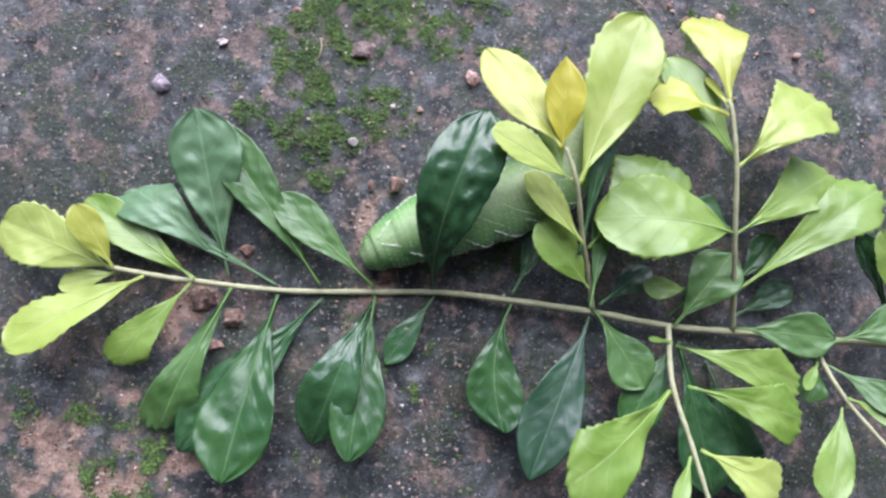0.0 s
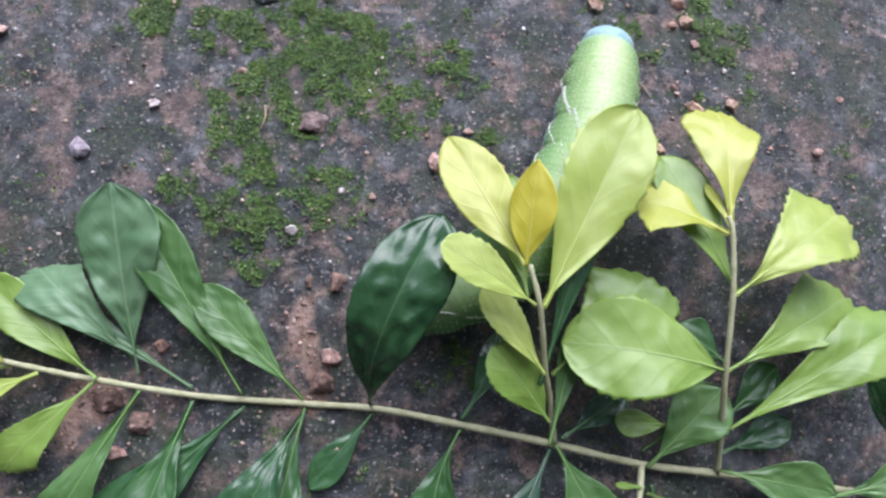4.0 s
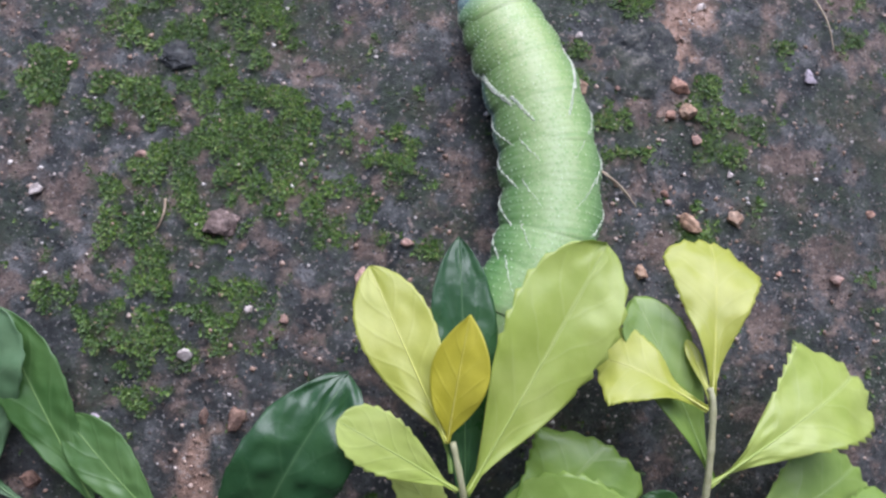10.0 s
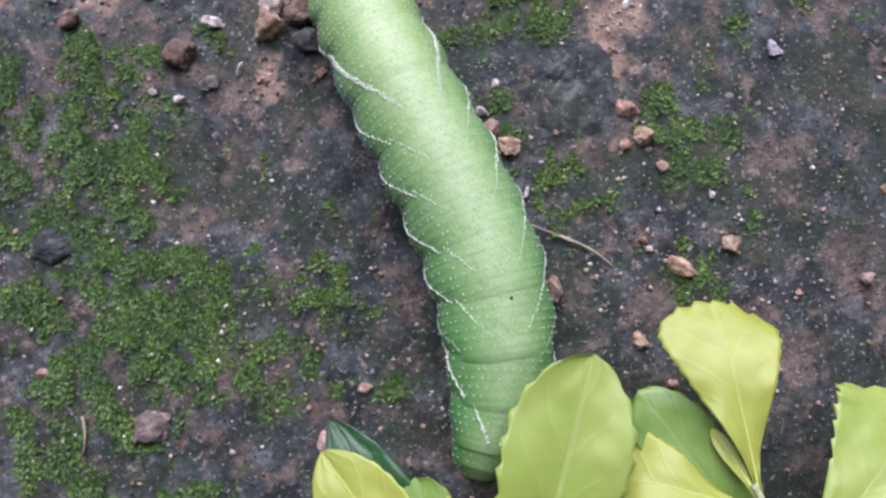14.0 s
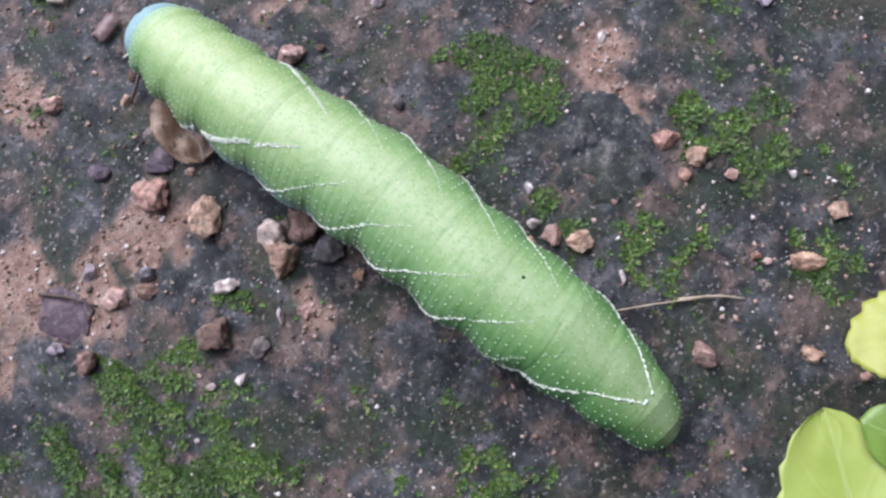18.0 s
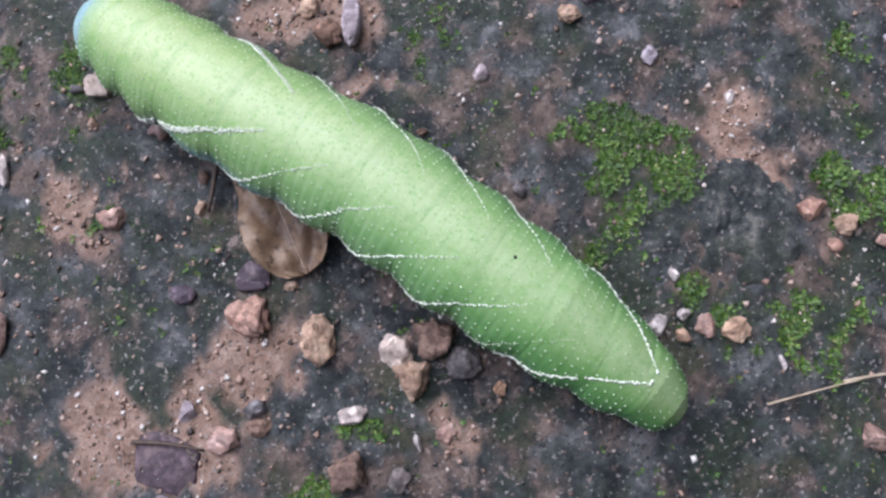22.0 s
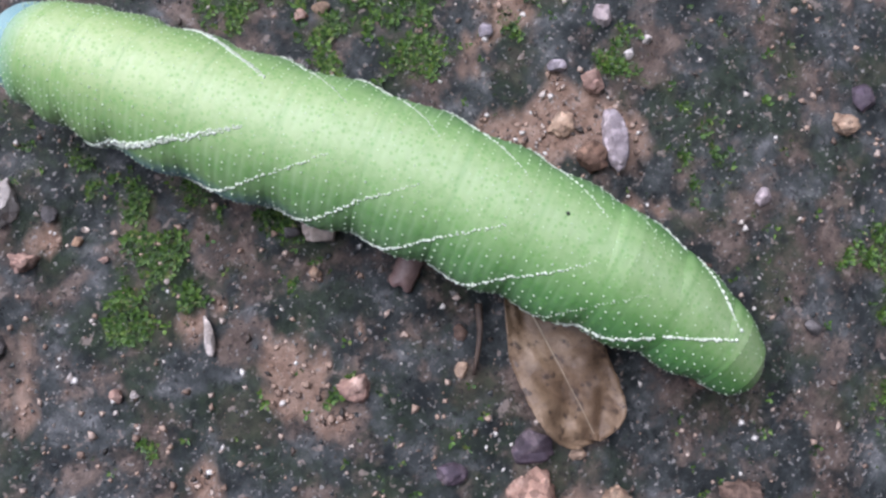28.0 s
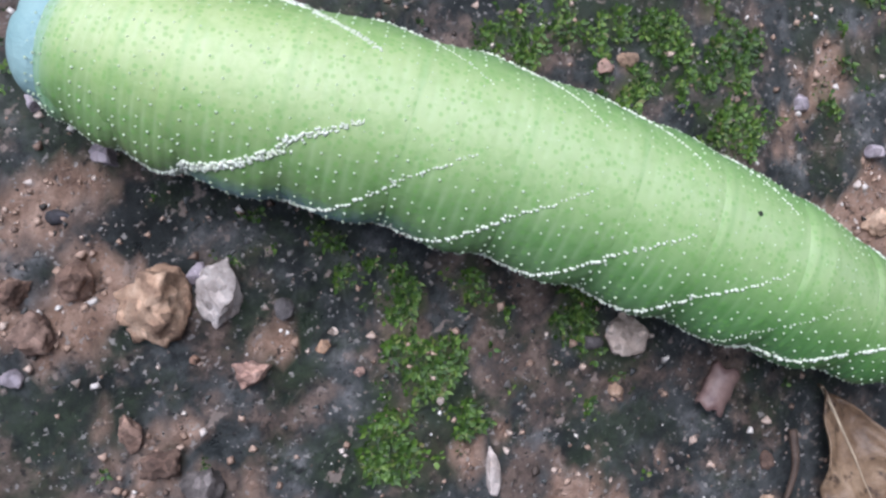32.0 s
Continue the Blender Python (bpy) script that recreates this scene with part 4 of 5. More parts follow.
def blade_mesh(length, width, bow=0.05, side=0.0, wavy=1.0, seed=0, fold=0.10, teeth=0.05, rows=49, cols=25, stalk=0.05, thick=0.00012, curl=0, form=(1.6, 0.70), pucker=0.02, fan=None):
    """A leaf from a thin stalk at the origin along +x, upper face up; curl: degrees by which its end bends down; fan: a wedge that
    ends in a broad toothed edge, slanted by that share."""
    r = random.Random(seed)
    ph = [r.uniform(0, 6.28) for _ in range(4)]
    p, q = form
    top = (p / (p + q)) ** p * (q / (p + q)) ** q
    if fan is not None:
        curl = 24
    line, x, z = [], 0.0, 0.0
    for i in range(rows):
        line.append((x, z))
        u = (i + 0.5) / (rows - 1)
        a = radians(curl) * float(smooth(0.50, 1.0, u))
        x, z = x + math.cos(a), z - math.sin(a)
    far = max(c[0] for c in line)
    pts, uvs = [], []
    lop = r.uniform(-0.10, 0.10)
    for layer in (0, 1):
        for i in range(rows):
            u = i / (rows - 1)
            f = max(0.0, (u - stalk) / (1 - stalk))
            w = float(np.interp(u, *FAN)) if fan is not None else f ** p * (1 - f) ** q / top
            for j in range(cols):
                v = 2 * j / (cols - 1) - 1
                saw = (i + (2 if v > 0 else 0)) % 4 / 3 - 0.6 if 0.48 < u < 0.99 else 0
                half = max(w * width / 2 * (1 + 1.25 * teeth * saw * (abs(v) > 0.95) + lop * (1 if v > 0 else -1) * f), 0.00040 * (1 if u < 0.9 else 0.3))
                y = v * half
                reach = 1.0
                if fan is not None:
                    notch = 0.022 * ((j % 4) / 3 - 0.5) * (u > 0.97) + 0.03 * noise.noise(Vector((v * 2.2, seed, 0)))
                    reach = 1 - (0.13 * v * v + fan * v - notch) * u ** 3
                x, z = line[i][0] / far * length * reach, line[i][1] / far * length
                z += bow * length * 4 * u * (1 - u) * 0.5
                z += fold * abs(v) * half
                z += wavy * 0.035 * width * (math.sin(9 * u + ph[0] + 1.5 * v) * abs(v) + 0.5 * math.sin(17 * u + ph[1] - 2 * v) * v * v)
                z += wavy * 0.005 * width * (math.sin(26 * u - 5 * abs(v) + ph[2])) * (1 - abs(v)) * f
                if abs(v) > 0.01:
                    z += pucker * width * min(1, 4 * f) * min(1, 3 * abs(v)) * noise.noise(Vector((u * 9.0 * length / 0.025, v * 2.8, seed * 3.1)))
                y += side * length * 4 * u * (1 - u) * 0.5
                pts.append((x, y, z - layer * thick))
                uvs.append((u, (v + 1) / 2))
    n = rows * cols
    faces = grid_faces(rows, cols)
    faces = [q for q in faces] + [tuple(n + k for k in reversed(q)) for q in faces]
    rim = [j for j in range(cols)] + [i * cols + cols - 1 for i in range(1, rows)]
    rim += [(rows - 1) * cols + j for j in range(cols - 2, -1, -1)] + [i * cols for i in range(rows - 2, 0, -1)]
    for a, b in zip(rim, rim[1:] + rim[:1]):
        faces.append((b, a, a + n, b + n))
    me = sheet_mesh("leaf", pts, faces)
    layer = me.uv_layers.new(name="UVMap")
    idx = np.zeros(len(me.loops), np.int64)
    me.loops.foreach_get("vertex_index", idx)
    layer.data.foreach_set("uv", np.array(uvs, np.float32)[idx].ravel())
    return me


def leaf_pose(base, tip, roll):
    d = (Vector(tip) - Vector(base)).normalized()
    y = Vector((0, 0, 1)).cross(d).normalized()
    z = d.cross(y)
    m = Matrix((d, y, z)).transposed().to_4x4()
    return Matrix.Translation(base) @ m @ pose(0, 0, 0, roll, 0, 0)


branch = tagged(new("leafy_branch"), "cut leafy branch with lime and dark green leaves", "branch")
branch.location = (0.02, -0.01, 0.0)
bpy.context.view_layer.update()
to_branch = Matrix.Translation((-0.02, 0.01, 0.0))
leaves_made = 0
KINDS = {"lime": "lime green young leaf", "yellow": "yellow-green young leaf", "gold": "golden yellow young leaf", "light": "light green leaf",
         "mid": "mid green leaf", "sage": "dull light green leaf", "deep": "deep green leaf", "dark": "glossy dark green leaf", "blue": "dull dark green leaf"}


def add_midrib(me, ob, mat, rows, cols):
    """The raised middle vein, lying along the blade's upper face."""
    line = [me.vertices[i * cols + cols // 2].co + Vector((0, 0, 0.00002)) for i in range(0, rows - 2)]
    r = [max(0.00022 * (1 - 0.9 * k / len(line)) ** 1.5, 0.00005) for k in range(len(line))]
    mesh_part("midrib", tube(line, r, 6), mat, ob)


SHAPES = {"lime": (1.30, 0.52), "yellow": (1.25, 0.58), "gold": (1.1, 1.0), "sage": (2.1, 0.80), "light": (1.35, 0.58), "mid": (2.0, 0.85), "deep": (2.0, 0.85), "dark": (2.0, 0.85), "blue": (1.7, 0.95)}
CREASED = {"mid": 0.035, "deep": 0.035, "dark": 0.042, "sage": 0.035, "blue": 0.02}


def leaf(base, tip, width, kind, roll=0, bow=0.06, side=0.0, wavy=1.0, curl=0, form=None, pucker=0, fold=0.10, fan=None):
    global leaves_made
    leaves_made += 1
    length = (Vector(tip) - Vector(base)).length
    toothed = {"yellow": 0.032, "gold": 0.0, "lime": 0.075, "light": 0.060, "mid": 0.036, "sage": 0.036}.get(kind, 0.02)
    me = blade_mesh(length, width, bow, side, wavy, leaves_made, fold, curl=curl, form=form or SHAPES[kind], teeth=toothed, pucker=pucker or CREASED.get(kind, 0.015), fan=fan)
    ob = mesh_part("leaf", me, LEAVES[kind], branch, KINDS[kind])
    ob.matrix_basis = to_branch @ leaf_pose(base, tip, roll)
    add_midrib(me, ob, RIBS[kind], 49, 25)
    return ob


def stem(name, r, *points):
    path = glide(points, 6 * len(points))
    n = len(path)
    rad = [r * (0.75 + 0.35 * k / n) * (1 + 0.10 * math.sin(k * 1.9)) for k in range(n)]
    if name == "side_stem":
        rad = rad[::-1]
    ob = mesh_part(name, tube(path, rad, 10), BARK, branch)
    ob.matrix_basis = to_branch


stem("stem", 0.00078, (-0.0749, -0.0002, -0.0070), (-0.0664, -0.0016, -0.0090), (-0.0581, -0.0029, -0.0100), (-0.0384, -0.0053, -0.0120), (-0.0179, -0.0062, -0.0125), (-0.0023, -0.0070, -0.0120), (0.0133, -0.0096, -0.0112), (0.0330, -0.0131, -0.0114), (0.0514, -0.0165, -0.0142), (0.0693, -0.0180, -0.0172), (0.0963, -0.0207, -0.0195), (0.1311, -0.0241, -0.0225))
stem("side_stem", 0.00062, (0.0328, -0.0131, -0.0112), (0.0306, -0.0052, -0.0040), (0.0284, 0.0000, 0.0022), (0.0258, 0.0095, 0.0115), (0.0235, 0.0166, 0.0144))
stem("side_stem", 0.00062, (0.0686, -0.0179, -0.0168), (0.0659, -0.0084, -0.0065), (0.0637, 0.0004, 0.0020), (0.0632, 0.0136, 0.0092), (0.0626, 0.0246, 0.0130), (0.0620, 0.0281, 0.0134))
stem("side_stem", 0.00062, (0.0511, -0.0169, -0.0129), (0.0481, -0.0309, -0.0085), (0.0501, -0.0445, -0.0081), (0.0519, -0.0562, -0.0080), (0.0530, -0.0640, -0.0083))
stem("side_stem", 0.00062, (0.0886, -0.0206, -0.0164), (0.0887, -0.0271, -0.0149), (0.0919, -0.0363, -0.0139), (0.0978, -0.0469, -0.0124), (0.1049, -0.0557, -0.0124))
leaf((-0.0739, -0.0006, -0.0075), (-0.0981, 0.0108, -0.0053),0.0136, "lime", roll=-14)
leaf((-0.0738, -0.0007, -0.0055), (-0.0800, 0.0108, 0.0027),0.0070, "yellow", roll=20)
leaf((-0.0571, -0.0030, -0.0086), (-0.0817, 0.0161, -0.0068),0.0094, "light")
leaf((-0.0678, -0.0022, -0.0076), (-0.0954, -0.0168, -0.0079),0.0118, "lime", roll=15)
leaf((-0.0734, -0.0008, -0.0085), (-0.0864, -0.0031, -0.0096),0.0052, "lime")
leaf((-0.0581, -0.0034, -0.0096), (-0.0742, -0.0206, -0.0119),0.0104, "light", fan=0.1)
leaf((-0.0495, -0.0047, -0.0106), (-0.0657, -0.0347, -0.0149),0.0114, "mid", wavy=1.6, fan=0.10)
leaf((-0.0398, -0.0038, -0.0126), (-0.0797, 0.0201, -0.0053),0.0084, "sage", fan=0.1)
leaf((-0.0504, -0.0017, -0.0118), (-0.0560, 0.0330, 0.0040), 0.0160, "sage", wavy=1.5)
leaf((-0.0513, 0.0013, -0.0125), (-0.0720, 0.0190, -0.0053),0.0135, "sage", bow=0.30, fan=-0.06)
leaf((-0.0297, -0.0049, -0.0106), (-0.0534, 0.0316, 0.0004), 0.0112, "mid", bow=0.07)
leaf((-0.0175, -0.0057, -0.0105), (-0.0403, 0.0154, -0.0041),0.0093, "mid", bow=0.09)
leaf((-0.0394, -0.0058, -0.0126), (-0.0506, -0.0466, -0.0119),0.0169, "deep", roll=8)
leaf((-0.0285, -0.0059, -0.0136), (-0.0610, -0.0392, -0.0179),0.0141, "dark", bow=0.09)
leaf((-0.0174, -0.0068, -0.0127), (-0.0244, -0.0438, -0.0129),0.0122, "deep")
leaf((-0.0169, -0.0060, -0.0156), (-0.0327, -0.0392, -0.0189),0.0129, "dark", wavy=1.5, bow=0.43)
leaf((-0.0035, -0.0073, -0.0127), (-0.0158, -0.0225, -0.0154),0.0067, "dark")
leaf((-0.0041, -0.0062, -0.0116), (0.0075, 0.0245, 0.0165),0.0158, "dark", wavy=1.6, bow=.5, roll=12, side=.2, pucker=.075, form=(1.5,.6))
leaf((0.0136, -0.0108, -0.0099), (0.0103, -0.0393, -0.0139),0.0132, "deep", bow=0.00, side=-.22)
leaf((0.0321, -0.0140, -0.0118), (0.0147, -0.0496, -0.0145), 0.0135, "blue")
leaf((0.0138, -0.0087, -0.0099), (0.0211, 0.0086, -0.0077),0.0060, "dark", side=-.12)
leaf((0.0326, -0.0134, -0.0088), (0.0429, -0.0312, -0.0117),0.0116, "mid")
leaf((0.0227, 0.0164, 0.0144), (0.0084, 0.0418, 0.0130), 0.0116, "yellow", roll=-4, form=(1.1, 0.72))
leaf((0.0227, 0.0164, 0.0144), (0.0240, 0.0343, 0.0212), 0.0086, "gold", roll=-10)
BIG_BASE, BIG_TIP = (0.0263, 0.0094, 0.0113), (0.0445, 0.0480, 0.0173)
BIG_TIPS = ((0.0, BIG_TIP), (13.0, BIG_TIP), (14.5, (0.0458, 0.0456, 0.0136)), (16.0, (0.0456, 0.0393, 0.0085)), (32.0, (0.0456, 0.0393, 0.0085)))
big_leaf = leaf(BIG_BASE, BIG_TIP, 0.0166, "lime", bow=.04, roll=6, form=(1.25, 0.62))
leaf((0.0250, 0.0098, 0.0119), (0.0070, 0.0181, 0.0200),0.0085, "lime", roll=8)
leaf((0.0281, -0.0014, 0.0035), (0.0156, 0.0135, 0.0090),0.0067, "lime", roll=0)
leaf((0.0305, -0.0094, -0.0043), (0.0183, 0.0036, 0.0040),0.0105, "light")
leaf((0.0306, -0.0006, -0.0020), (0.0487, 0.0178, 0.0062), 0.0190, "light", roll=4, fold=0.04, fan=0.12)
leaf((0.0634, 0.0006, 0.0024), (0.0318, 0.0051, 0.0018), 0.0195, "light", roll=0, bow=0.26, fold=0.05, form=(1.0, 0.6))
leaf((0.0304, -0.0136, -0.0050), (0.0363, 0.0117, -0.0003),0.0054, "mid")
leaf((0.0240, 0.0120, 0.0090), (0.0196, 0.0362, 0.0095), 0.0085, "light")
leaf((0.0623, 0.0255, 0.0132), (0.0633, 0.0520, 0.0132), 0.0158, "yellow", roll=-2, fold=0.04, fan=-0.03)
leaf((0.0619, 0.0247, 0.0128), (0.0455, 0.0322, 0.0116), 0.0145, "yellow", roll=22, fan=0.10)
leaf((0.0645, 0.0140, 0.0087), (0.0513, 0.0420, 0.0095), 0.0105, "light")
leaf((0.0622, 0.0262, 0.0132), (0.0593, 0.0355, 0.0110),0.0022, "yellow")
leaf((0.0634, 0.0136, 0.0094), (0.0905, 0.0337, 0.0074), 0.0190, "lime", roll=-2, fold=0.04, fan=0.05)
leaf((0.0637, 0.0004, 0.0024), (0.0976, 0.0193, -0.0035), 0.0180, "light", fold=0.04, bow=0.02, fan=0.06)
leaf((0.0675, -0.0098, -0.0077), (0.1021, 0.0116, 0.0034), 0.0150, "light", roll=-8, fan=-0.02)
leaf((0.0669, 0.0028, -0.0038), (0.0572, 0.0106, -0.0032),0.0088, "deep")
leaf((0.0521, -0.0171, -0.0121), (0.0662, -0.0017, -0.0050),0.0126, "mid")
leaf((0.0563, -0.0089, -0.0097), (0.0444, -0.0087, -0.0077),0.0056, "light")
leaf((0.0685, -0.0173, -0.0154), (0.0916, -0.0217, -0.0124),0.0110, "mid", roll=14)
leaf((0.0925, -0.0220, -0.0144), (0.1140, -0.0169, -0.0124),0.0104, "mid")
leaf((0.1086, -0.0148, -0.0159), (0.0992, 0.0027, -0.0058),0.0076, "dark")
leaf((0.1098, -0.0146, -0.0128), (0.1024, 0.0019, -0.0023),0.0099, "light")
leaf((0.0705, -0.0138, -0.0184), (0.0864, -0.0068, -0.0172),0.0076, "dark")
leaf((0.0696, -0.0072, -0.0135), (0.0816, 0.0040, -0.0112),0.0079, "deep")
leaf((0.0508, -0.0221, -0.0098), (0.0807, -0.0318, -0.0104), 0.0125, "light", roll=10, fan=0.06)
leaf((0.0518, -0.0315, -0.0090), (0.0787, -0.0402, -0.0094), 0.0135, "light", roll=8, fan=0.06)
leaf((0.0524, -0.0453, -0.0092), (0.0695, -0.0553, -0.0094), 0.0125, "lime", fan=-0.05)
leaf((0.0470, -0.0324, -0.0077), (0.0207, -0.0514, 0.0043), 0.0165, "light", roll=-15, fan=-0.10)
leaf((0.0511, -0.0208, -0.0119), (0.0378, -0.0398, -0.0143),0.0105, "deep")
leaf((0.0531, -0.0205, -0.0134), (0.0592, -0.0554, -0.0221),0.0141, "dark")
leaf((0.0496, -0.0466, -0.0084), (0.0429, -0.0573, -0.0046),0.0037, "light")
leaf((0.0500, -0.0210, -0.0106), (0.0439, -0.0206, -0.0079),0.0014, "light")
leaf((0.0875, -0.0262, -0.0154), (0.0840, -0.0355, -0.0174),0.0076, "mid")
leaf((0.0905, -0.0375, -0.0144), (0.0814, -0.0579, -0.0124),0.0093, "light", roll=6)
leaf((0.0898, -0.0277, -0.0144), (0.1037, -0.0402, -0.0104),0.0077, "mid")
leaf((0.0917, -0.0355, -0.0134), (0.1069, -0.0435, -0.0104),0.0081, "light")
leaf((0.0878, -0.0264, -0.0154), (0.0818, -0.0330, -0.0134),0.0031, "light")
leaf((0.0522, -0.0139, -0.0153), (0.0699, -0.0018, -0.0149),0.0076, "deep")
leaf((0.0338, -0.0121, -0.0089), (0.0480, -0.0024, -0.0106),0.0070, "dark")
leaf((0.0621, -0.0244, -0.0197), (0.0695, -0.0561, -0.0244),0.0133, "dark")


# a dark leaf bent aside by the caterpillar, which swings back
SPRUNG_BASE = (0.0275, -0.0030, 0.0010)
SPRUNG_TIPS = ((0.0, (0.0396, 0.0481, 0.0130)), (8.0, (0.0396, 0.0481, 0.0130)), (8.5, (0.0349, 0.0435, 0.0140)), (9.0, (0.0295, 0.0399, 0.0140)), (10.0, (0.0224, 0.0418, 0.0130)), (10.5, (0.0171, 0.0431, 0.0120)), (11.0, (0.0103, 0.0455, 0.0100)), (12.0, (0.0097, 0.0455, 0.0090)), (13.0, (0.0093, 0.0458, 0.0090)), (32.0, (0.0093, 0.0458, 0.0090)))
sprung = leaf(SPRUNG_BASE, SPRUNG_TIPS[-1][1], 0.0105, "dark", 8, 0.12)


# dead leaf and its neighbours
def dead_leaf(a, b, w):
    d = Vector(b) - Vector(a)
    me = blade_mesh(d.length, w, 0.06, 0.0, 2.4, 88, 0.30, 0.012, 49, 25, 0.02, 0.0003, 0, (0.75, 0.38), 0.09)
    ob = tagged(new("dead_leaf"), "curled brown dead leaf lying on damp earth", "leaf")
    mesh_part("blade", me, DEAD, ob)
    add_midrib(me, ob, STRAW, 49, 25)
    a = Vector((a[0], a[1], ground_z(a[0], a[1]) + 0.0012))
    b = Vector((b[0], b[1], ground_z(b[0], b[1]) + 0.0012))
    ob.matrix_basis = leaf_pose(a, b, 0)


dead_leaf((0.0168, 0.1504, 0.0028), (0.0078, 0.1288, 0.0040), 0.0112)


def bark_curl(at, turn):
    """A little folded scrap of dead leaf with a pale rim."""
    pts = []
    for layer in (0.0, 0.00035):
        for i in range(9):
            a = math.pi * (0.05 + 0.80 * i / 8)
            for j in range(8):
                x = (j / 7 - 0.5) * 0.0046 + 0.0003 * math.sin(i * 1.7)
                r = 0.0017 - layer + 0.00012 * math.sin(j * 2.1 + i)
                pts.append((x, r * math.cos(a), r * math.sin(a)))
    n = 72
    faces = grid_faces(9, 8) + [tuple(n + k for k in reversed(q)) for q in grid_faces(9, 8)]
    rim = list(range(8)) + [i * 8 + 7 for i in range(1, 9)] + [64 + j for j in range(6, -1, -1)] + [i * 8 for i in range(7, 0, -1)]
    faces += [(b, a, a + n, b + n) for a, b in zip(rim, rim[1:] + rim[:1])]
    ob = mesh_part("dead_leaf_scrap", sheet_mesh("scrap", pts, faces), SCRAP)
    tagged(ob, "folded purplish brown scrap of dead leaf on earth", "leaf")
    ob.matrix_basis = pose(at[0], at[1], ground_z(at[0], at[1]) + 0.0001, 0, 0, turn)


bark_curl((0.0089, 0.1592, 0.0023), 15)

# the caterpillar
LENGTH = 0.100


def girth(s):
    """The body's radius along it, head to tail."""
    keys = ((0.0, 0.0046), (0.042, 0.0056), (0.09, 0.0068), (0.16, 0.0076), (0.28, 0.0082), (0.45, 0.0084), (0.65, 0.0083), (0.78, 0.0077),
            (0.88, 0.0063), (0.94, 0.0052), (0.98, 0.0038), (1.0, 0.0022))
    xs, ys = zip(*keys)
    return 0.95 * float(np.interp(s, xs, ys))


EDGES = (0.042, 0.088, 0.145, 0.210, 0.300, 0.395, 0.490, 0.585, 0.675, 0.765, 0.850, 0.925, 1.0)


def section(s, phi, lift=0.0):
    """A point of the skin: s along the body, phi from the back, in the segment's own space (x to the head)."""
    r = girth(s) + lift
    y, z = r * math.sin(phi), r * 0.94 * math.cos(phi)
    return y, max(z, -0.80 * r)


caterpillar = tagged(new("caterpillar"), "plump bright green caterpillar with white diagonal stripes and blue head, crawling", "caterpillar")
SEGMENTS = []


def ripple(s, s0, s1, phi=0.0):
    f = (s - s0) / (s1 - s0)
    rings = (0.0035 + 0.007 * float(smooth(0.9, 1.5, abs(phi)))) * (abs(math.sin(math.pi * 7 * f)) - 0.5)
    swell = 0.008 * math.sin(math.pi * min(max(f, 0), 1))
    return 1 + rings + swell


def flare(s, phi, s0, s1):
    """The fold along the flank, fullest in the middle of each segment."""
    f = min(max((s - s0) / (s1 - s0), 0), 1)
    return 1 + 0.12 * max(0, math.sin(math.pi * f ** 1.3)) ** 1.1 * math.exp(-((abs(phi) - 1.52) / 0.40) ** 2)


def grains(points, sizes):
    """Small round grains, as octahedra, joined in one mesh."""
    shape = [(1, 0, 0), (0, 1, 0), (-1, 0, 0), (0, -1, 0), (0, 0, 1), (0, 0, -1)]
    tri = [(0, 1, 4), (1, 2, 4), (2, 3, 4), (3, 0, 4), (1, 0, 5), (2, 1, 5), (3, 2, 5), (0, 3, 5)]
    pts, faces = [], []
    for p, a in zip(points, sizes):
        k = len(pts)
        pts += [(p[0] + a * x, p[1] + a * y, p[2] + a * z) for x, y, z in shape]
        faces += [tuple(k + q for q in f) for f in tri]
    return sheet_mesh("grains", pts, faces)


STRIPES = ((0.148, 0.362, 0.00024), (0.292, 0.452, 0.00020), (0.390, 0.550, 0.00021), (0.492, 0.648, 0.00021), (0.592, 0.745, 0.00021), (0.690, 0.815, 0.00011), (0.748, 0.930, 0.00024))


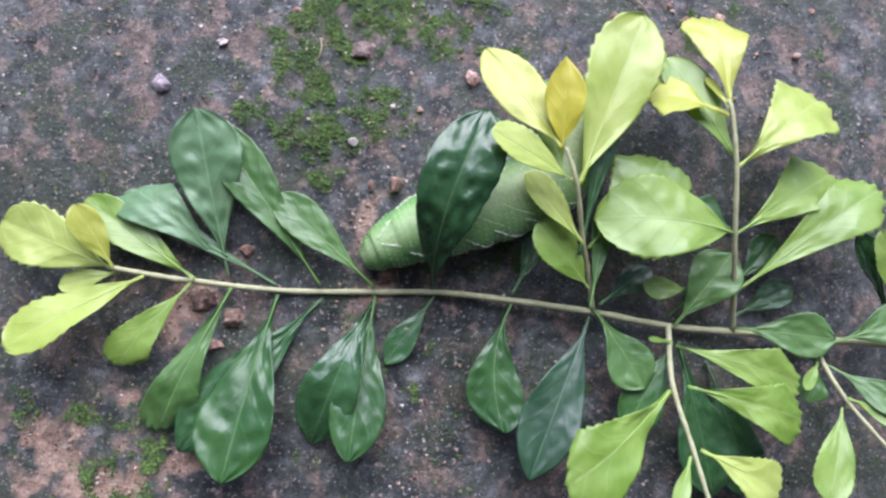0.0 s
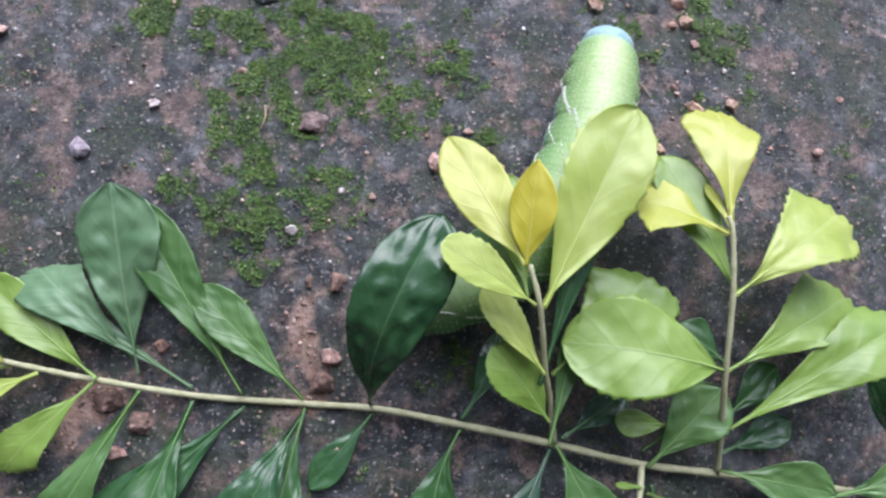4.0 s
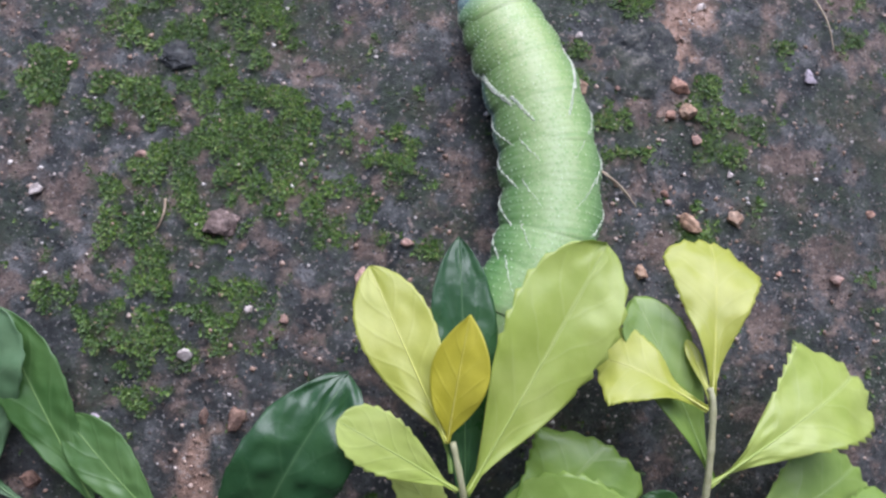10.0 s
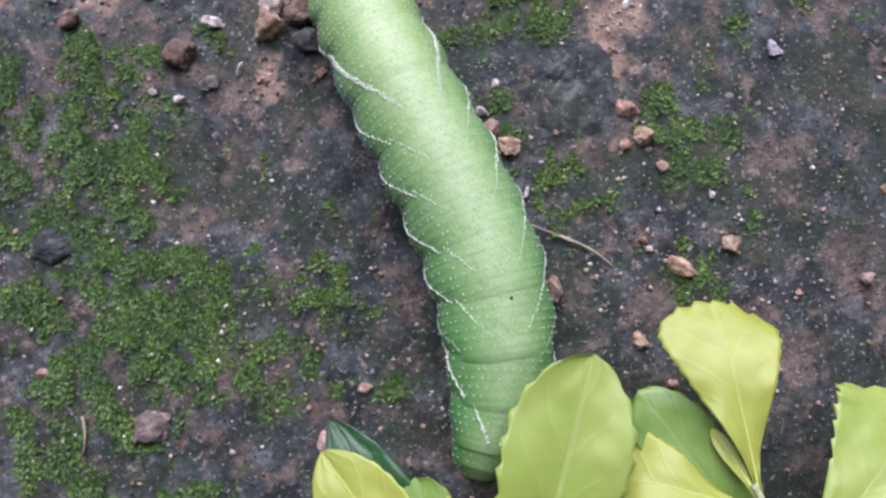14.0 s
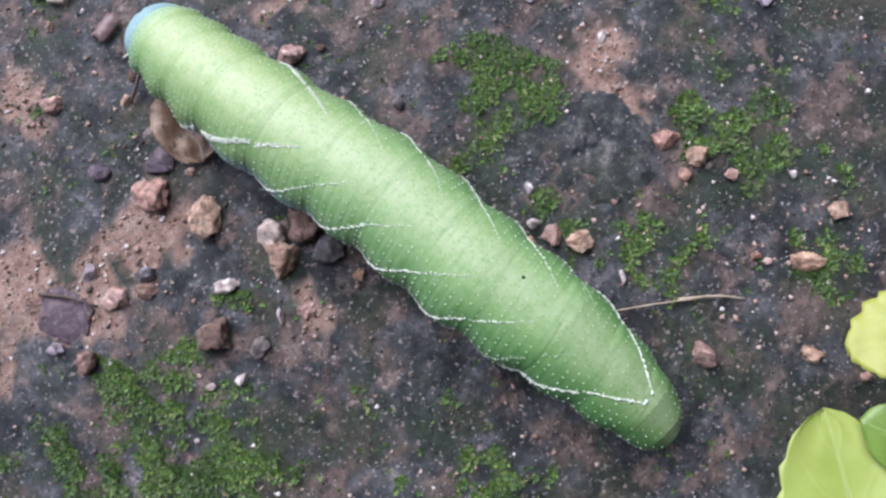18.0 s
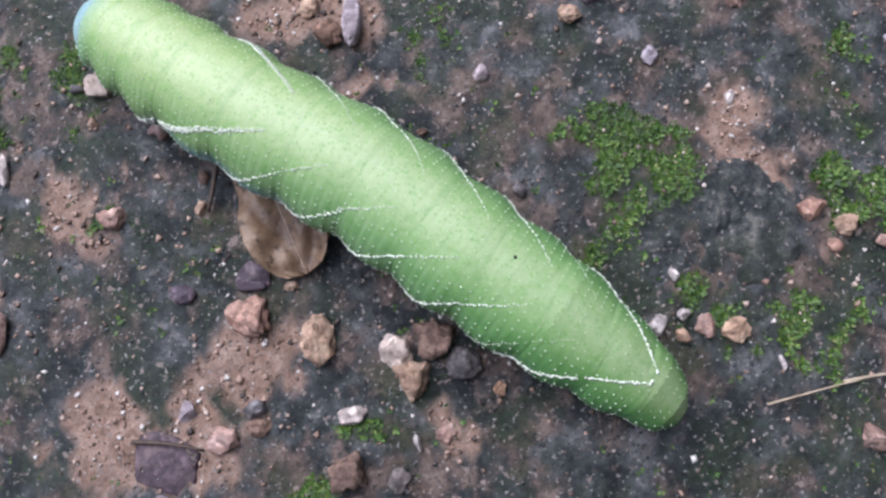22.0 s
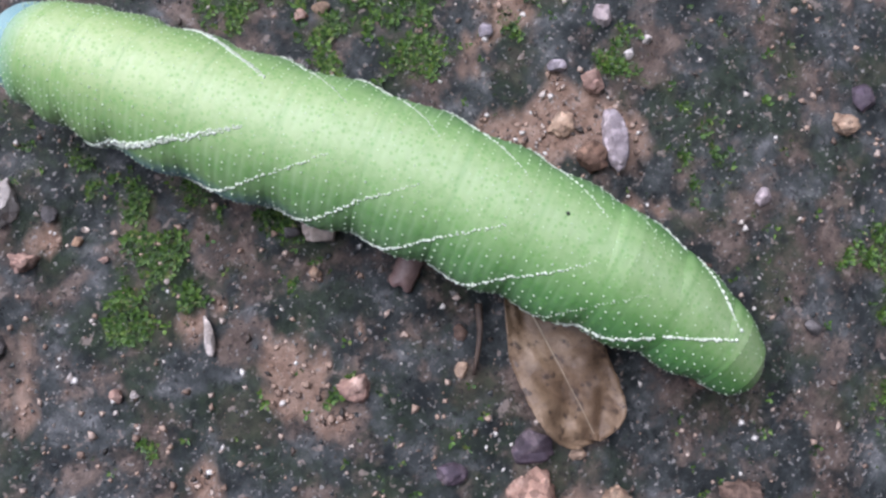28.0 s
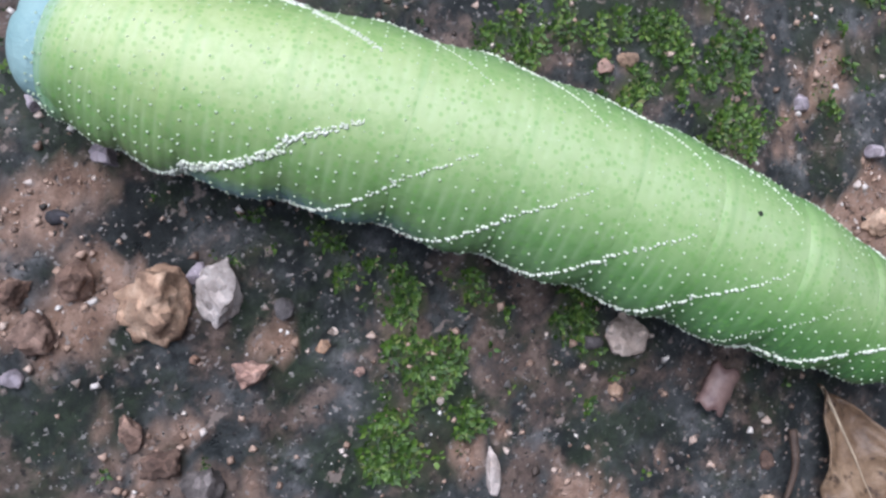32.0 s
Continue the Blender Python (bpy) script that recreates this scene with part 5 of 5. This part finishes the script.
def build_segments():
    r = random.Random(9)
    for k in range(len(EDGES) - 1):
        s0, s1 = EDGES[k], EDGES[k + 1]
        mid, last = (s0 + s1) / 2, k == len(EDGES) - 2
        a, b = s0 - (0.016 if k else 0.006), s1 + (0.016 if not last else 0)
        rows, cols = 58 if not last else 60, 56
        pts, uvs = [], []
        for i in range(rows):
            s = a + (b - a) * i / (rows - 1)
            tuck = 1 - 0.045 * (max(0, s0 - s) / 0.016) ** 2 if k else 1 - 0.24 * (max(0, s0 + 0.026 - s) / 0.032) ** 2.2
            tuck -= 0.045 * (max(0, s - s1) / 0.016) ** 2 if not last else 0
            for j in range(cols):
                phi = 2 * math.pi * j / cols - math.pi
                rip = ripple(s, s0, s1, phi) * tuck
                y, z = section(min(s, 1.0), phi)
                crest = flare(s, phi, s0, s1)
                pts.append(((mid - s) * LENGTH, y * rip * crest, z * rip + 0.80 * (girth(s) - girth(mid))))
                uvs.append((s, abs(phi) / math.pi))
        n = len(pts)
        faces = grid_faces(rows, cols, True)
        if last:
            faces.append(tuple(range(n - cols, n)))
        if k == 0:
            faces.append(tuple(range(cols - 1, -1, -1)))
        me = sheet_mesh("segment", pts, faces)
        lay = me.uv_layers.new(name="UVMap")
        idx = np.zeros(len(me.loops), np.int64)
        me.loops.foreach_get("vertex_index", idx)
        lay.data.foreach_set("uv", np.array(uvs, np.float32)[idx].ravel())
        me.attributes.new("fold", "FLOAT", "POINT").data.foreach_set("value", np.array([(u - s0) / (s1 - s0) + 3 for u, _ in uvs], np.float32))
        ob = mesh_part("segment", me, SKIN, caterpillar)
        SEGMENTS.append((mid, ob))
        # pale grains in rings over the skin
        spots, sizes = [], []
        for ring in range(7):
            s = s0 + (s1 - s0) * (ring + 0.5) / 7
            count = int(2 * math.pi * girth(s) / 0.00120)
            for c in range(count):
                phi = 2 * math.pi * (c + r.uniform(0.25, 0.75)) / count - math.pi
                if abs(phi) > 2.2 or r.random() < 0.12 or (abs(phi) < 0.35 and r.random() < 0.35):
                    continue
                y, z = section(s, phi)
                rip = ripple(s, s0, s1, phi)
                spots.append(((mid - s) * LENGTH, y * rip * flare(s, phi, s0, s1), z * rip + 0.80 * (girth(s) - girth(mid))))
                sizes.append(r.uniform(0.00009, 0.00014) * (1.25 if abs(phi) > 0.6 else 0.85))
        mesh_part("granulation", grains(spots, sizes), PALE_GRAIN, ob, "rows of pale raised dots")
        # white stripes slanting up towards the tail
        spots, sizes = [], []
        for f0, f1, size in STRIPES:
            steps = int((f1 - f0) * LENGTH / 0.00027)
            for q in range(steps):
                u = q / steps
                s = f0 + (f1 - f0) * u
                if not s0 <= s < s1:
                    continue
                phi = 1.65 - 1.55 * u ** 1.45 if f0 > 0.74 else 1.92 - 1.56 * u
                thin = 1 if u < 0.5 or f0 > 0.74 else 1 - 1.0 * (u - 0.5)
                for sign, row in itertools.product((-1, 1), (-1, 0, 1) if f0 < 0.2 else (0,)):
                    w = phi + 0.034 * row * thin + r.uniform(-0.02, 0.02)
                    y, z = section(s, sign * w)
                    rip = ripple(s, s0, s1, w)
                    spots.append(((mid - s) * LENGTH + r.uniform(-0.0001, 0.0001), y * rip * flare(s, w, s0, s1), z * rip + 0.80 * (girth(s) - girth(mid))))
                    sizes.append(size * thin * r.uniform(0.7, 1.35))
        # white grains along the lower side fold
        for q in range(16):
            s = s0 + (s1 - s0) * (q + r.random()) / 16
            for sign in (-1, 1):
                y, z = section(s, sign * r.uniform(1.55, 1.75))
                spots.append(((mid - s) * LENGTH, y * flare(s, 1.65, s0, s1), z + 0.80 * (girth(s) - girth(mid))))
                sizes.append(r.uniform(0.00010, 0.00018))
        mesh_part("stripe", grains(spots, sizes), WHITE_GRAIN, ob, "white granular diagonal stripe")
        if k == 8:
            y, z = section(0.70, -0.12)
            mesh_part("speck", grains([((mid - 0.70) * LENGTH, y, z + 0.0001)], [0.00030]), INK, ob, "tiny dark speck")
    # head capsule, tucked under the first segment
    bm = bmesh.new()
    bmesh.ops.create_uvsphere(bm, u_segments=36, v_segments=22, radius=1.0)
    for v in bm.verts:
        x, y, z = v.co
        v.co = Vector((x * 0.0042, y * (0.0053 + 0.0003 * abs(y)), z * 0.0047 - 0.0004 * abs(x)))
        if abs(y) < 0.10 and x > 0:
            v.co.x -= 0.0002
    SEGMENTS.append((0.040, part("head", bm, HEAD, caterpillar, "smooth pale blue head capsule")))


build_segments()


# an ant that hurries over the moss beside the caterpillar
ant = tagged(new("ant"), "tiny glossy black ant running over moss", "ant")


def build_ant():
    def ball(name, x, z, rx, ry, rz):
        bm = bmesh.new()
        bmesh.ops.create_icosphere(bm, subdivisions=3, radius=1.0)
        for v in bm.verts:
            v.co = Vector((x + v.co.x * rx, v.co.y * ry, z + v.co.z * rz))
        part(name, bm, SHELL, ant)

    ball("head", 0.00115, 0.00062, 0.00042, 0.00038, 0.00030)
    ball("thorax", 0.00030, 0.00062, 0.00050, 0.00026, 0.00028)
    ball("waist", -0.00032, 0.00060, 0.00016, 0.00014, 0.00018)
    ball("abdomen", -0.00105, 0.00062, 0.00066, 0.00046, 0.00042)
    for side in (-1, 1):
        for x0, x1 in ((0.0006, 0.0013), (0.0003, 0.0003), (0.0, -0.0011)):
            mesh_part("leg", tube([(x0, side * 0.0002, 0.0006), ((x0 + x1) / 2, side * 0.0008, 0.00095), (x1, side * 0.0015, 0.0)], [0.00007, 0.00006, 0.00004], 5), SHELL, ant)
        mesh_part("antenna", tube([(0.0014, side * 0.0001, 0.0007), (0.0018, side * 0.0005, 0.0009), (0.0023, side * 0.0006, 0.0005)], [0.00005, 0.00005, 0.00004], 5), SHELL, ant)


build_ant()
ANT = ((0.0, 0.0679, 0.2398), (20.0, 0.0659, 0.2348), (27.0, 0.0379, 0.1898), (28.0, 0.0286, 0.1905), (28.5, 0.0200, 0.1908), (29.0, 0.0205, 0.1902), (29.5, 0.0193, 0.1996), (30.0, 0.0166, 0.2017), (30.5, 0.0156, 0.2054), (31.0, 0.0151, 0.2121), (32.0, 0.0135, 0.2216))
CRAWL = []


def crawl(t, *points):
    """The body's line on the ground at a time, from head to tail."""
    CRAWL.append((t, points))


def body_line(t):
    times = [c[0] for c in CRAWL]
    k = max(0, min(len(times) - 2, int(np.searchsorted(times, t, "right")) - 1))
    grid = np.array([c[1] for c in CRAWL])

    def rate(i):
        a, b = max(i - 1, 0), min(i + 1, len(times) - 1)
        return (grid[b] - grid[a]) / (times[b] - times[a])

    w = times[k + 1] - times[k]
    f = min(max((t - times[k]) / w, 0), 1)
    h00, h10, h01, h11 = 2 * f ** 3 - 3 * f ** 2 + 1, f ** 3 - 2 * f ** 2 + f, 3 * f ** 2 - 2 * f ** 3, f ** 3 - f ** 2
    ctrl = h00 * grid[k] + h10 * w * rate(k) + h01 * grid[k + 1] + h11 * w * rate(k + 1)
    return glide(ctrl, 121)


crawl(0.0, (0.0338, 0.0370), (0.0308, 0.0259), (0.0242, 0.0167), (0.0140, 0.0115), (0.0029, 0.0082), (-0.0084, 0.0051), (-0.0192, 0.0008))
crawl(1.0, (0.0385, 0.0558), (0.0354, 0.0424), (0.0307, 0.0295), (0.0224, 0.0186), (0.0106, 0.0117), (-0.0026, 0.0075), (-0.0159, 0.0043))
crawl(2.0, (0.0414, 0.0595), (0.0380, 0.0460), (0.0339, 0.0327), (0.0258, 0.0215), (0.0139, 0.0143), (0.0008, 0.0098), (-0.0128, 0.0070))
crawl(3.0, (0.0446, 0.0685), (0.0404, 0.0554), (0.0369, 0.0421), (0.0312, 0.0297), (0.0219, 0.0197), (0.0099, 0.0129), (-0.0034, 0.0096))
crawl(6.0, (0.0403, 0.0794), (0.0409, 0.0658), (0.0389, 0.0525), (0.0329, 0.0404), (0.0244, 0.0297), (0.0152, 0.0196), (0.0060, 0.0095))
crawl(7.0, (0.0324, 0.0827), (0.0357, 0.0695), (0.0372, 0.0560), (0.0333, 0.0433), (0.0251, 0.0325), (0.0152, 0.0231), (0.0052, 0.0138))
crawl(8.0, (0.0284, 0.0832), (0.0341, 0.0707), (0.0372, 0.0577), (0.0338, 0.0448), (0.0260, 0.0337), (0.0172, 0.0233), (0.0082, 0.0129))
crawl(9.0, (0.0261, 0.0898), (0.0324, 0.0775), (0.0369, 0.0645), (0.0366, 0.0510), (0.0309, 0.0386), (0.0228, 0.0274), (0.0147, 0.0162))
crawl(10.0, (0.0175, 0.1029), (0.0252, 0.0908), (0.0321, 0.0782), (0.0364, 0.0647), (0.0371, 0.0506), (0.0326, 0.0371), (0.0257, 0.0246))
crawl(11.0, (0.0178, 0.1081), (0.0233, 0.0945), (0.0291, 0.0811), (0.0344, 0.0675), (0.0356, 0.0531), (0.0306, 0.0397), (0.0239, 0.0266))
crawl(12.0, (0.0202, 0.1068), (0.0252, 0.0930), (0.0308, 0.0795), (0.0356, 0.0657), (0.0358, 0.0514), (0.0303, 0.0380), (0.0214, 0.0265))
crawl(13.0, (0.0223, 0.1143), (0.0251, 0.0999), (0.0285, 0.0857), (0.0327, 0.0716), (0.0353, 0.0573), (0.0328, 0.0431), (0.0256, 0.0305))
crawl(15.5, (0.0130, 0.1285), (0.0197, 0.1144), (0.0252, 0.0999), (0.0297, 0.0850), (0.0330, 0.0698), (0.0342, 0.0544), (0.0309, 0.0394))
crawl(16.0, (0.0139, 0.1374), (0.0191, 0.1219), (0.0243, 0.1064), (0.0288, 0.0907), (0.0322, 0.0747), (0.0351, 0.0586), (0.0327, 0.0425))
crawl(17.0, (0.0164, 0.1489), (0.0176, 0.1320), (0.0218, 0.1155), (0.0265, 0.0991), (0.0296, 0.0824), (0.0326, 0.0657), (0.0328, 0.0486))
crawl(18.0, (0.0145, 0.1532), (0.0171, 0.1365), (0.0208, 0.1200), (0.0252, 0.1037), (0.0279, 0.0871), (0.0313, 0.0706), (0.0331, 0.0538))
crawl(19.0, (0.0087, 0.1606), (0.0142, 0.1442), (0.0192, 0.1276), (0.0229, 0.1106), (0.0264, 0.0936), (0.0299, 0.0766), (0.0328, 0.0595))
crawl(20.0, (0.0081, 0.1660), (0.0128, 0.1499), (0.0186, 0.1342), (0.0215, 0.1177), (0.0244, 0.1012), (0.0279, 0.0848), (0.0300, 0.0681))
crawl(21.0, (0.0110, 0.1725), (0.0138, 0.1553), (0.0194, 0.1389), (0.0230, 0.1219), (0.0258, 0.1048), (0.0285, 0.0876), (0.0276, 0.0703))
crawl(22.0, (0.0132, 0.1782), (0.0155, 0.1619), (0.0188, 0.1457), (0.0226, 0.1297), (0.0246, 0.1133), (0.0268, 0.0969), (0.0285, 0.0805))
crawl(23.0, (0.0077, 0.1835), (0.0142, 0.1676), (0.0176, 0.1508), (0.0228, 0.1345), (0.0247, 0.1174), (0.0268, 0.1003), (0.0292, 0.0832))
crawl(24.0, (0.0072, 0.1896), (0.0121, 0.1741), (0.0167, 0.1584), (0.0204, 0.1426), (0.0233, 0.1267), (0.0251, 0.1105), (0.0263, 0.0943))
crawl(27.0, (-0.0006, 0.2038), (0.0082, 0.1897), (0.0136, 0.1738), (0.0173, 0.1575), (0.0212, 0.1412), (0.0227, 0.1245), (0.0237, 0.1078))
crawl(28.0, (-0.0011, 0.2141), (0.0043, 0.1987), (0.0099, 0.1831), (0.0161, 0.1677), (0.0207, 0.1518), (0.0245, 0.1357), (0.0257, 0.1192))
crawl(29.0, (-0.0038, 0.2142), (0.0036, 0.2000), (0.0099, 0.1853), (0.0150, 0.1702), (0.0198, 0.1549), (0.0235, 0.1393), (0.0261, 0.1235))
crawl(30.0, (-0.0074, 0.2217), (0.0002, 0.2075), (0.0070, 0.1929), (0.0134, 0.1781), (0.0177, 0.1626), (0.0217, 0.1470), (0.0247, 0.1311))
crawl(31.0, (-0.0102, 0.2238), (-0.0015, 0.2107), (0.0058, 0.1968), (0.0117, 0.1822), (0.0165, 0.1672), (0.0208, 0.1520), (0.0248, 0.1368))
crawl(32.0, (-0.0106, 0.2285), (-0.0040, 0.2145), (0.0037, 0.2010), (0.0105, 0.1870), (0.0163, 0.1726), (0.0217, 0.1580), (0.0272, 0.1435))

# degrees by which the body leans to its right
LEAN = ((0, 0), (10, 0), (13, 7), (16, 13), (20, 15), (24, 12), (28, 14), (32, 15))


def body_pose(line, s, lean=0.0):
    u = min(max(s, 0), 1) * 120
    k = min(int(u), 119)
    p = line[k] + (line[k + 1] - line[k]) * (u - k)
    a, b = line[max(k - 4, 0)], line[min(k + 5, 120)]
    d = a - b
    turn = math.degrees(math.atan2(d[1], d[0]))
    r = girth(s)
    z = [float(lie(np.array([q[0]]), np.array([q[1]]))[0]) for q in (a, b, p)]
    tilt = math.degrees(math.atan2(z[0] - z[1], math.hypot(d[0], d[1])))
    return pose(p[0], p[1], z[2] + 0.80 * r + 0.0004 + 0.00003 * lean, lean, -tilt, turn)

# shares of the length by which head, chest, loin and tail are drawn towards the tail
SLIDE = ((0, 0, 0, 0, 0), (8.5, 0, 0, 0, 0), (10, 0.08, 0.08, 0.05, 0), (11, 0.07, 0.09, 0.05, 0), (12, 0.035, 0.06, 0.035, 0), (13, 0.02, 0.03, 0.02, 0), (16, 0, 0.03, 0.02, 0), (20, 0, 0.025, 0.010, 0), (21, 0, 0.005, -0.010, -0.01), (22.5, 0, 0.015, 0.010, 0), (24, 0, 0.025, 0.030, 0),
         (27, 0, -0.045, -0.040, -0.01), (28, 0, -0.012, -0.012, -0.005), (29, 0, -0.035, -0.025, -0.01), (30, 0, -0.025, -0.042, -0.02), (31, 0, -0.065, -0.045, -0.02), (32, 0, -0.055, -0.045, -0.02))


def drawn(s, t):
    times = [row[0] for row in SLIDE]
    now = [float(np.interp(t, times, [row[k] for row in SLIDE])) for k in (1, 2, 3, 4)]
    return s + float(np.interp(s, (0.04, 0.30, 0.75, 0.96), now))


def motions():
    times = [0.5 * k for k in range(65)]
    lines = [body_line(t) for t in times]
    leans = [float(np.interp(t, *zip(*LEAN))) for t in times]
    middle = [body_pose(line, 0.5, a) for line, a in zip(lines, leans)]
    walk(caterpillar, list(zip(times, middle)))
    rows = []
    for k, (t, x, y) in enumerate(ANT):
        a, b = ANT[max(k - 1, 0)], ANT[min(k + 1, len(ANT) - 1)]
        rows.append((t, pose(x, y, ground_z(x, y) + 0.0003, 0, 0, math.degrees(math.atan2(b[2] - a[2], b[1] - a[1])))))
    turn = rows[0][1].to_euler().z
    smooth_rows = []
    for t, m in rows:
        step = (m.to_euler().z - turn + math.pi) % (2 * math.pi) - math.pi
        turn += min(max(step, -1.2), 1.2)
        smooth_rows.append((t, Matrix.LocRotScale(m.translation, Euler((0, 0, turn)), None)))
    walk(ant, smooth_rows)
    walk(big_leaf, [(t, to_branch @ leaf_pose(BIG_BASE, tip, 6)) for t, tip in BIG_TIPS])
    walk(sprung, [(t, to_branch @ leaf_pose(SPRUNG_BASE, tip, 8)) for t, tip in SPRUNG_TIPS])
    drawn_in = ((0, 0), (8.5, 0), (10, 0.6), (13, 0.3), (17, 0), (18, 0.8), (19, 0.8), (22, 1), (23, 0), (24, 1), (26.5, 0.1), (27, 0), (28, 0.4), (30, 0.3), (32, 0.3))
    for s, ob in SEGMENTS:
        back = [0.016 * float(np.interp(t, *zip(*drawn_in))) if ob.name.startswith("head") else 0 for t in times]
        walk(ob, [(t, m.inverted() @ body_pose(line, drawn(s, t) + d, a)) for t, m, line, d, a in zip(times, middle, lines, back, leans)])


motions()
